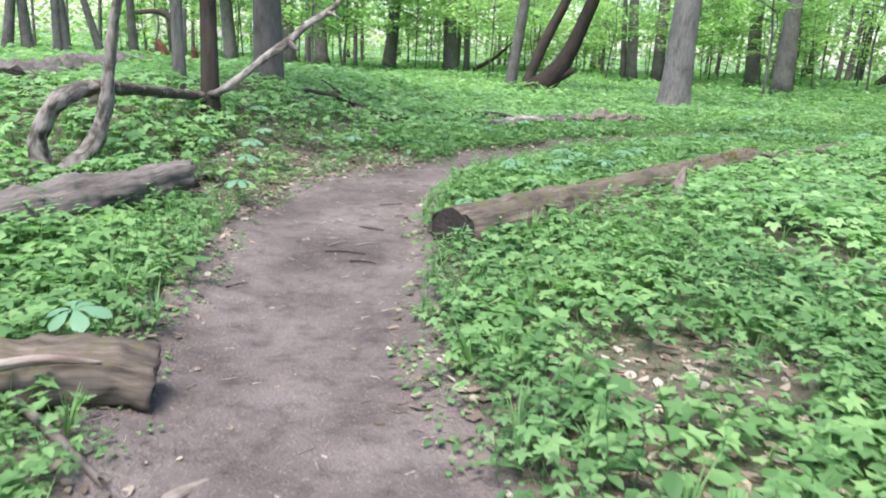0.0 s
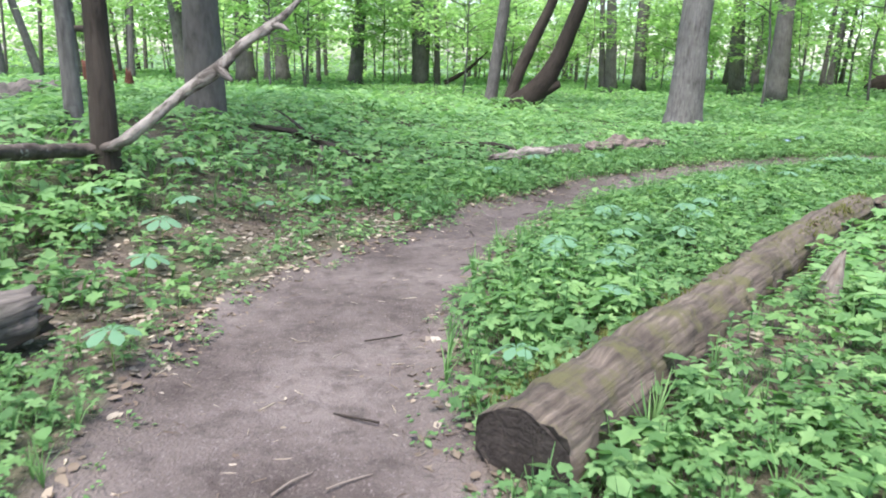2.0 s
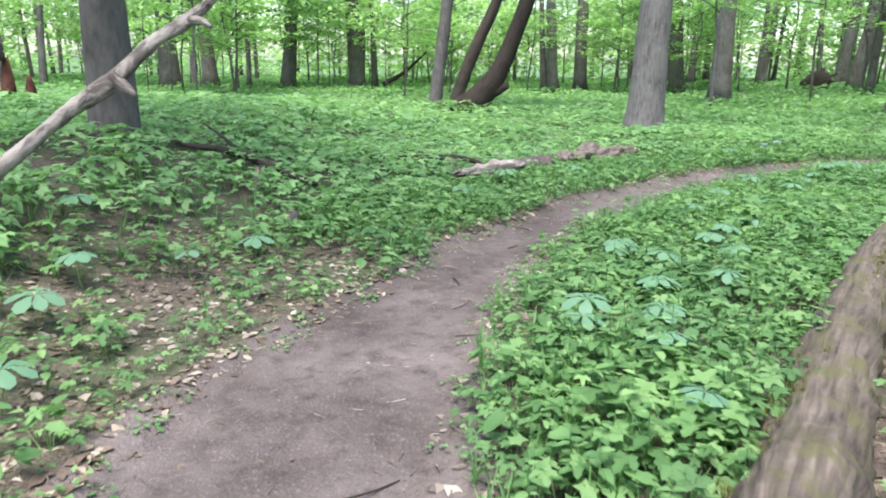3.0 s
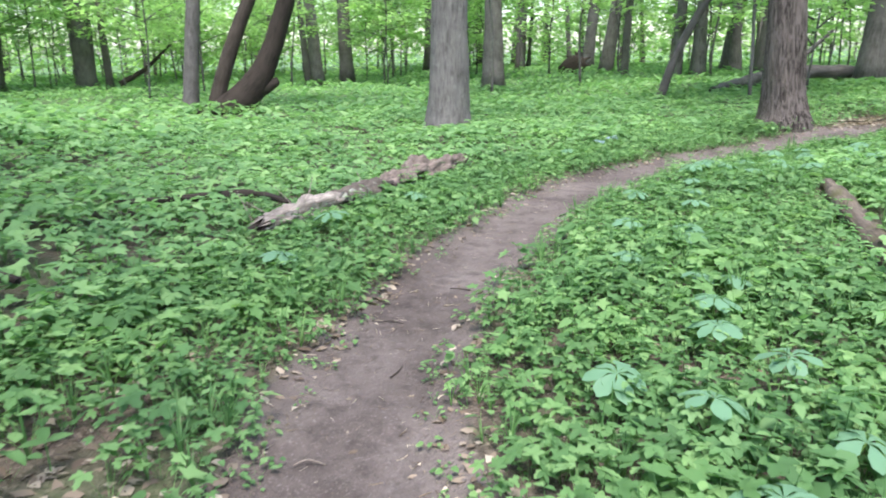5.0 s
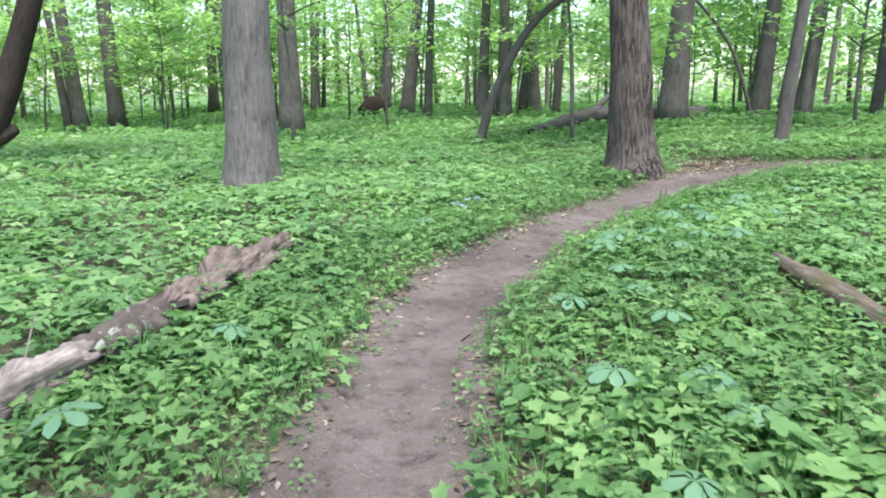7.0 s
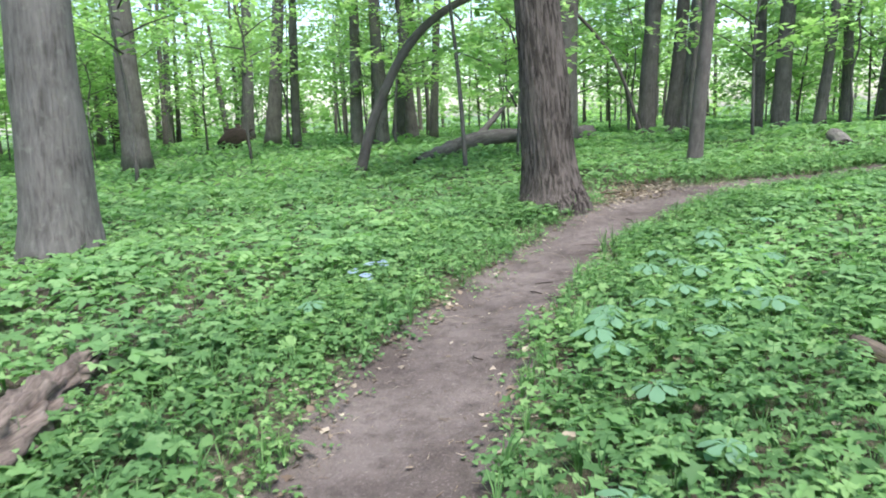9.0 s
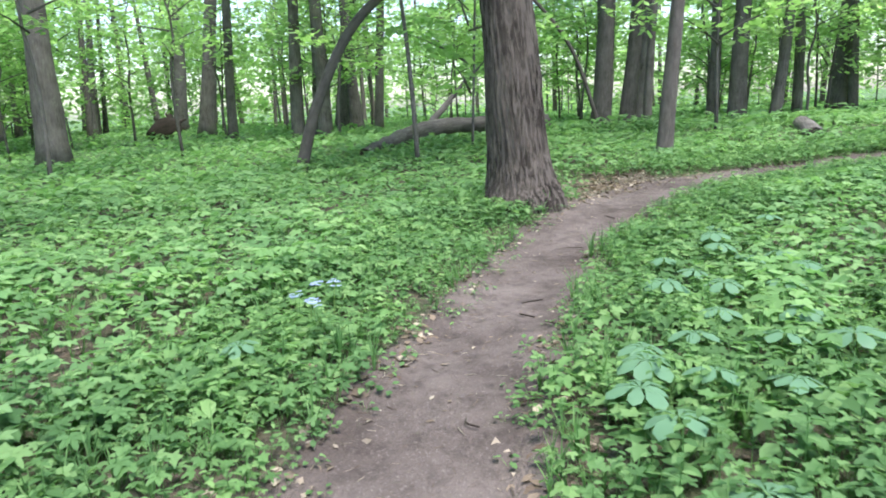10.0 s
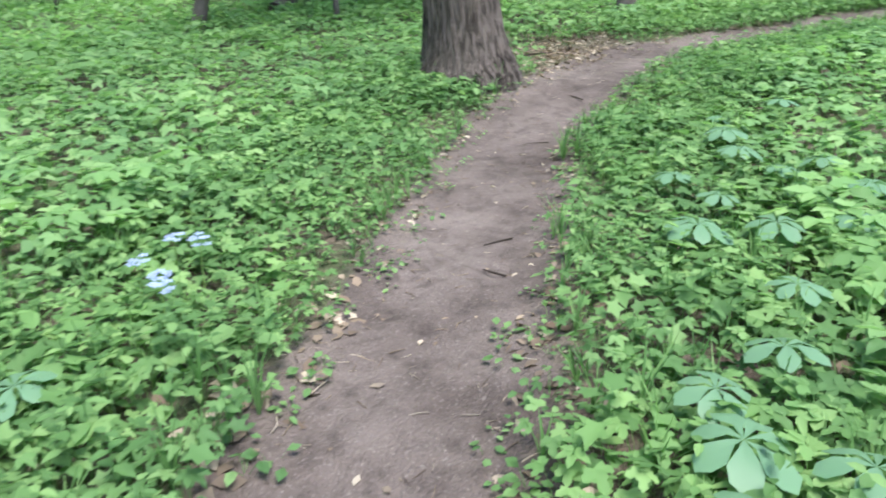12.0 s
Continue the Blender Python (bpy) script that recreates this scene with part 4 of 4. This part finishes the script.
def plant_all():
    r = np.random.RandomState(11)
    near_t = [herb(100, 5, 0.2, 0.068, 0.13, 3, "lobed"), herb(101, 6, 0.25, 0.062, 0.14, 3, "lobed"), herb(102, 4, 0.22, 0.08, 0.12, 3, "lobed"),
              herb(103, 4, 0.24, 0.07, 0.12, 5, "toothed"), herb(104, 5, 0.2, 0.06, 0.13, 5, "toothed"), herb(105, 5, 0.18, 0.064, 0.13, 3, "toothed"),
              leafy_stem(106, 4, 0.25, 0.07), leafy_stem(107, 4, 0.3, 0.08), herb(108, 6, 0.17, 0.05, 0.13, 3, "lobed"), herb(109, 5, 0.2, 0.085, 0.13, 1, "maple")]
    broad_t = [herb(200 + i, 4, 0.2, 0.085, 0.11, 1, ("maple", "oval")[i % 2]) for i in range(4)]
    mid_t = [herb(300 + i, 6, 0.25, 0.088, 0.2, 3, "plain", False) for i in range(6)]
    far_t = [herb(400 + i, 6, 0.26, 0.17, 0.34, 1, ("plain", "oval")[i % 2], False) for i in range(5)]
    seed_t = [herb(500 + i, 4, 0.07, 0.06, 0.07, 1, ("oval", "plain")[i % 2]) for i in range(4)]

    def spread(name, templates, x, y, lo, hi, material, label, tilt=0.15, sink=0.0, z=None, grow=1.0):
        n = len(x)
        kinds = (np.floor(len(templates) * np.clip(0.5 + 0.4 * waves(x, y, 1.5, 51) + r.normal(0, 0.22, n), 0, 0.999)).astype(int))
        pos = np.stack([x, y, (height(x, y) if z is None else z) - sink], 1)
        scatter(name, templates, pos, r.uniform(0, 6.28, n), grow * r.uniform(lo, hi, n) * (1 + 0.2 * np.clip(waves(x, y, 2.6, 41), -1, 1)), np.abs(r.normal(0, tilt, n)), material, kinds, label, "plants", r)

    def thin(x, y, g):
        return (g > 0.06 + 0.1 * np.clip(waves(x, y, 0.5, 31), -0.3, 1)) & (r.uniform(0, 1, len(x)) > bare(x, y)) & off_logs(x, y)

    x, y, g = sow(r, 74000, -4.5, 21, 0, 21, lambda x, y, g: (g < np.where((x > 0) & (y < 13.5), 2.6, 1.6)) & thin(x, y, g) & (r.uniform(0, 1, len(x)) < np.clip(0.5 + 1.5 * g, 0, 1)))
    spread("undergrowth", near_t, x, y, 0.6, 1.08, LEAF_NEAR, "low bright green woodland herbs beside the footpath", grow=np.clip(0.6 + 0.7 * g, 0, 1))
    x, y, g = sow(r, 6000, -4.5, 21, 0, 21, lambda x, y, g: (g < 2.2) & thin(x, y, g))
    spread("broad_leaved_herbs", broad_t, x, y, 0.6, 1.2, LEAF_NEAR, "broad-leaved green seedlings among the herbs")
    x, y, g = sow(r, 14000, -4.5, 21, 0, 21, lambda x, y, g: (g < 3.0) & thin(x, y, g))
    spread("grass", [grass_tuft(i) for i in range(4)], x, y, 0.6, 1.2, LEAF_NEAR, "thin grass tufts among the herbs by the path")
    # herbs further off, in the leaf colour lightened for haze
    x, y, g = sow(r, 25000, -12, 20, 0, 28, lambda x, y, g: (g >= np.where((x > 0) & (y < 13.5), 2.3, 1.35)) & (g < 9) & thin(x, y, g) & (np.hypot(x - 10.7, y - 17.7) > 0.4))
    spread("undergrowth", mid_t, x, y, 0.8, 1.3, LEAF_HAZED, "continuous carpet of green woodland herbs")
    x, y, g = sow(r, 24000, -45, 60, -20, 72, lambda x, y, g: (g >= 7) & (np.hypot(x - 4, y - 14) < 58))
    spread("undergrowth", far_t, x, y, 0.85, 1.5, LEAF_HAZED, "distant carpet of green woodland herbs")
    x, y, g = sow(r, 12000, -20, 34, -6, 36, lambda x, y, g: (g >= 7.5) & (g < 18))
    spread("undergrowth", far_t, x, y, 0.8, 1.3, LEAF_HAZED, "thick carpet of green woodland herbs between trees")
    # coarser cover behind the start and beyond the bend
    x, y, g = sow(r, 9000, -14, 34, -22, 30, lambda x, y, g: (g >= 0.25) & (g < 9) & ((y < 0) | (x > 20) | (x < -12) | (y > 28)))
    spread("undergrowth", mid_t, x, y, 1.5, 2.4, LEAF_HAZED, "green woodland herbs along the further path")
    # seedlings creeping over the path's edge
    x, y, g = sow(r, 26000, -2.5, 15, 0, 18.5, lambda x, y, g: (g > -0.1) & (g < 0.3) & (bare(x, y) < 0.8) & (r.uniform(0, 1, len(x)) < 0.75))
    spread("seedlings", seed_t, x, y, 0.3, 0.75, LEAF_NEAR, "tiny seedlings along the trodden edge")
    # moss and leaf scraps on the long log
    t = r.uniform(0, 1, 900)
    ax, ay = 0.55 + 3.5 * t, 4.76 + 4.9 * t
    off = r.normal(0, 0.075, 900)
    zz = -0.13 + 0.19 * t ** 1.5 + np.sqrt(np.clip((0.2 - 0.05 * t) ** 2 - off ** 2, 0.0004, 1)) - 0.004
    spread("moss", [grass_tuft(20 + i) for i in range(4)], ax - off * 0.81, ay + off * 0.58, 0.12, 0.3, MOSS, "short olive moss on the fallen log", 0.3, 0.0, zz)
    spread("leaf_litter", [litter_leaf(i) for i in range(6)], ax[:70] - off[:70] * 0.81, ay[:70] + off[:70] * 0.58, 0.04, 0.08, DEAD_LEAF, "dry leaves caught on the fallen log", 0.3, 0.0, zz[:70])
    # dead leaves
    lt = [litter_leaf(i) for i in range(6)]
    x, y, g = sow(r, 120000, -4.5, 16, 0, 19.5, lambda x, y, g: (g > -0.14) & (g < 2.2) & (r.uniform(0, 1, len(x)) < 0.12 + 0.88 * bare(x, y) + 0.25 * (g < 0.25)))
    spread("leaf_litter", lt, x, y, 0.04, 0.09, DEAD_LEAF, "dry brown fallen leaves", 0.35, 0.004)
    x, y, g = sow(r, 5200, -1.5, 13, 0, 18, lambda x, y, g: (g < -0.06) & (r.uniform(0, 1, len(x)) < 0.9))
    spread("leaf_litter", lt, x, y, 0.012, 0.05, DEAD_LEAF, "scattered leaf scraps on the trodden path", 0.2, -0.008)

    # broken twigs strewn along the path
    sticks = [(np.array([(-0.5, -0.03, 0), (-0.5, 0.03, 0), (-0.5, 0, 0.05), (0.05, 0.03 + b, 0), (0.05, 0.09 + b, 0), (0.05, 0.06 + b, 0.06), (0.5, -0.02, 0), (0.5, 0.02, 0), (0.5, 0, 0.03)]),
               [(0, 3, 4, 1), (1, 4, 5, 2), (2, 5, 3, 0), (3, 6, 7, 4), (4, 7, 8, 5), (5, 8, 6, 3)]) for b in (-0.1, -0.03, 0.06)]
    x, y, g = sow(r, 32000, -2.5, 14, 0, 18.5, lambda x, y, g: (g < 0.2) & (r.uniform(0, 1, len(x)) < np.clip(0.95 + 2.0 * g, 0.25, 0.9)))
    spread("twig_litter", sticks, x, y, 0.012, 0.08, DEAD_LEAF, "small broken twigs strewn on the trodden path", 0.05, -0.014)


plant_all()


def umbrella_plant(seed):
    """A single stalk with one round, deeply lobed leaf."""
    r = np.random.RandomState(seed)
    ob = thing("mayapple", (0, 0, 0), "umbrella-leaved woodland plant with one lobed blue-green leaf", "plant", "umbrella-leaved plants")
    h, n = r.uniform(0.2, 0.3), 6 + seed % 2
    part("stem", stem("stem", [(0, 0, -0.03), (0.01, 0, h * 0.5), (0, 0.01, h)], [0.005, 0.004, 0.004], STALK, 6, 6), ob)
    vs, fs = [(0, 0.01, h)], []
    for i in range(n):
        a0 = i * 6.283 / n + r.uniform(-0.12, 0.12)
        ln, w = r.uniform(0.14, 0.19), r.uniform(0.42, 0.5)
        k = len(vs)
        for u, off, dz in ((0.3, -0.3, 0.022), (0.66, -0.42, 0.0), (0.9, -0.26, -0.02), (1.0, 0.0, -0.045), (0.9, 0.26, -0.02), (0.66, 0.42, 0.0), (0.3, 0.3, 0.022), (0.6, 0, 0.012)):
            a = a0 + off * w * 2.2
            vs.append((math.cos(a) * ln * u, math.sin(a) * ln * u + 0.01, h + 0.6 * dz - 0.02 * u * u * ln / 0.17 + r.uniform(-0.005, 0.005)))
        fs += [(0, k, k + 1, k + 7), (k + 7, k + 1, k + 2, k + 3), (k + 7, k + 3, k + 4, k + 5), (0, k + 7, k + 5, k + 6)]
    part("leaf", mesh_from("leaf", np.array(vs), fs, LEAF_BLUE, True), ob)
    return ob


UMBRELLA_A = [(-0.66, 2.11), (-1.99, 7.14), (-1.27, 5.18), (-2.04, 7.7), (0.68, 5.4), (1.28, 6.94), (0.97, 7.5), (1.2, 6.25), (0.87, 7.2), (1.49, 7.97),
              (2.81, 10.17), (2.53, 9.65), (2.34, 8.81), (2.95, 10.01), (2.63, 10.7), (2.3, 9.3), (3.95, 12.7), (8.9, 14.74), (4.17, 12.0), (5.75, 13.9)]
UMBRELLA_B = [(6.58, 13.55), (5.47, 13.8), (5.8, 13.6), (6.0, 14.05), (5.25, 13.5), (5.95, 13.3), (6.35, 13.9), (1.85, 13.39), (0.89, 12.5), (1.4, 7.46),
              (-2.3, 6.7), (-2.6, 7.3), (-1.7, 6.3), (8.2, 14.9), (8.6, 14.4), (9.3, 14.9), (3.3, 10.9), (3.6, 11.3), (2.0, 8.2), (-2.5, 8.6)]
UMBRELLA_C = [(6.9, 14.0), (7.2, 13.6), (7.6, 14.2), (7.9, 13.9), (6.7, 13.2), (7.3, 14.5), (8.0, 14.6), (8.4, 13.9), (9.0, 14.2), (5.0, 13.1),
              (4.6, 12.6), (9.8, 15.1), (10.4, 14.8), (3.2, 11.6), (1.7, 8.6), (1.5, 9.0), (-1.6, 8.3), (-1.3, 8.9), (4.9, 15.9), (0.3, 11.6)]
kinds = [umbrella_plant(i) for i in range(4)]
r3 = np.random.RandomState(8)
for i, (x, y) in enumerate(UMBRELLA_A + UMBRELLA_B + UMBRELLA_C):
    m = pose(x, y, ground_z(x, y), r3.uniform(-9, 9), r3.uniform(-9, 9), r3.uniform(0, 360))
    s = r3.uniform(0.72, 0.98)
    if i < 4:
        ob = kinds[i]
        ob.matrix_basis = m
    else:
        ob = copy_thing(kinds[i % 4], m)
    ob.scale = (s, s, s)


def bluebell(x, y, seed):
    r = np.random.RandomState(seed)
    ob = thing("flower", (x, y, ground_z(x, y)), "pale blue woodland flower cluster on a green stem", "flower", "blue flowers")
    h = r.uniform(0.22, 0.32)
    part("stem", stem("stem", [(0, 0, -0.02), (0.01, 0, h * 0.6), (0.02, 0, h)], [0.004, 0.003, 0.002], STALK, 6, 6), ob)
    for i in range(7):
        a = i * 0.9
        c = np.array([0.02 + 0.03 * math.cos(a), 0.03 * math.sin(a), h + r.uniform(-0.02, 0.02)])
        vs, fs = [tuple(c)], []
        for j in range(5):
            b = j * 1.2566
            vs += [tuple(c + 0.018 * np.array([math.cos(b - 0.45), math.sin(b - 0.45), 0.25])), tuple(c + 0.024 * np.array([math.cos(b), math.sin(b), 0.2])), tuple(c + 0.018 * np.array([math.cos(b + 0.45), math.sin(b + 0.45), 0.25]))]
            fs.append((0, 1 + j * 3, 2 + j * 3, 3 + j * 3))
        part("blossom", mesh_from("blossom", np.array(vs), fs, PETAL), ob)


for i, (x, y) in enumerate([(5.81, 16.36), (5.59, 16.31), (5.55, 16.1), (5.47, 15.97), (5.8, 16.16)]):
    bluebell(x, y, i)


# ---- twigs on the path and dead sticks at the log ----
def twig(x, y, ang, length, r, label="thin dry twig lying on the trodden path", material=BARK_DARK, rise=0.0):
    rr = np.random.RandomState(int(abs(x * 100) + abs(y * 10)))
    d = np.array([math.cos(ang), math.sin(ang), 0])
    c = np.array([x, y, ground_z(x, y) + r + 0.018])
    pts = [c - d * length / 2, c + (rr.normal(0, 0.015), rr.normal(0, 0.015), 0.004 + rise * 0.5), c + d * length / 2 + (0, 0, rise)]
    tagged(new("twig", stem("twig", pts, [r, r * 0.9, r * 0.5], material, 7, 6)), label, "twig", "twigs")


for x, y, a, ln in [(-0.05, 4.23, 0.07, 0.4), (0.13, 4.03, -0.05, 0.25), (-0.05, 5.0, 2.9, 0.3), (-0.1, 5.95, 0.6, 0.32), (0.23, 8.68, -1.3, 0.25),
                    (0.3, 7.5, 0.2, 0.22), (0.75, 9.9, 0.9, 0.2), (0.9, 10.6, 2.6, 0.22), (1.5, 11.0, 2.5, 0.2), (3.35, 13.0, 0.4, 0.22), (6.8, 15.28, 1.5, 0.18),
                    (6.65, 14.99, 1.5, 0.14), (7.2, 15.5, 2.7, 0.25), (10.7, 16.73, 1.05, 0.4), (9.3, 16.4, 2.4, 0.3), (5.2, 14.5, 1.2, 0.16), (-0.5, 3.4, 0.9, 0.2)]:
    twig(x, y, a, ln * 0.75, 0.0035 + 0.004 * ((x * 7) % 1))
for x, y, a, ln in [(-0.17, 4.46, 1.0, 0.2), (0.04, 4.5, 0.7, 0.2), (0.18, 9.12, -0.3, 0.13), (0.25, 8.13, 1.1, 0.24)]:
    twig(x, y, a, ln, 0.005, "pale stripped twig lying on the trodden path", LOG_PALE)
for x, y, a, ln, up in [(0.6, 13.3, 2.0, 0.5, 0.3), (0.8, 13.5, 1.2, 0.5, 0.35), (1.5, 14.0, 1.8, 0.5, 0.3), (0.4, 13.0, 2.6, 0.5, 0.25), (2.0, 14.6, 1.5, 0.4, 0.25), (0.2, 13.2, 1.9, 0.4, 0.3)]:
    twig(x, y, a, ln, 0.006, "bleached dead stick sticking up by a fallen log", LOG_PALE, up)
for x, y, a, ln in [(11.4, 17.9, 0.3, 0.8), (12.6, 18.2, -0.4, 0.6), (13.2, 18.0, 0.5, 0.5)]:
    twig(x, y, a, ln, 0.012, "dead stick on a patch of fallen leaves")
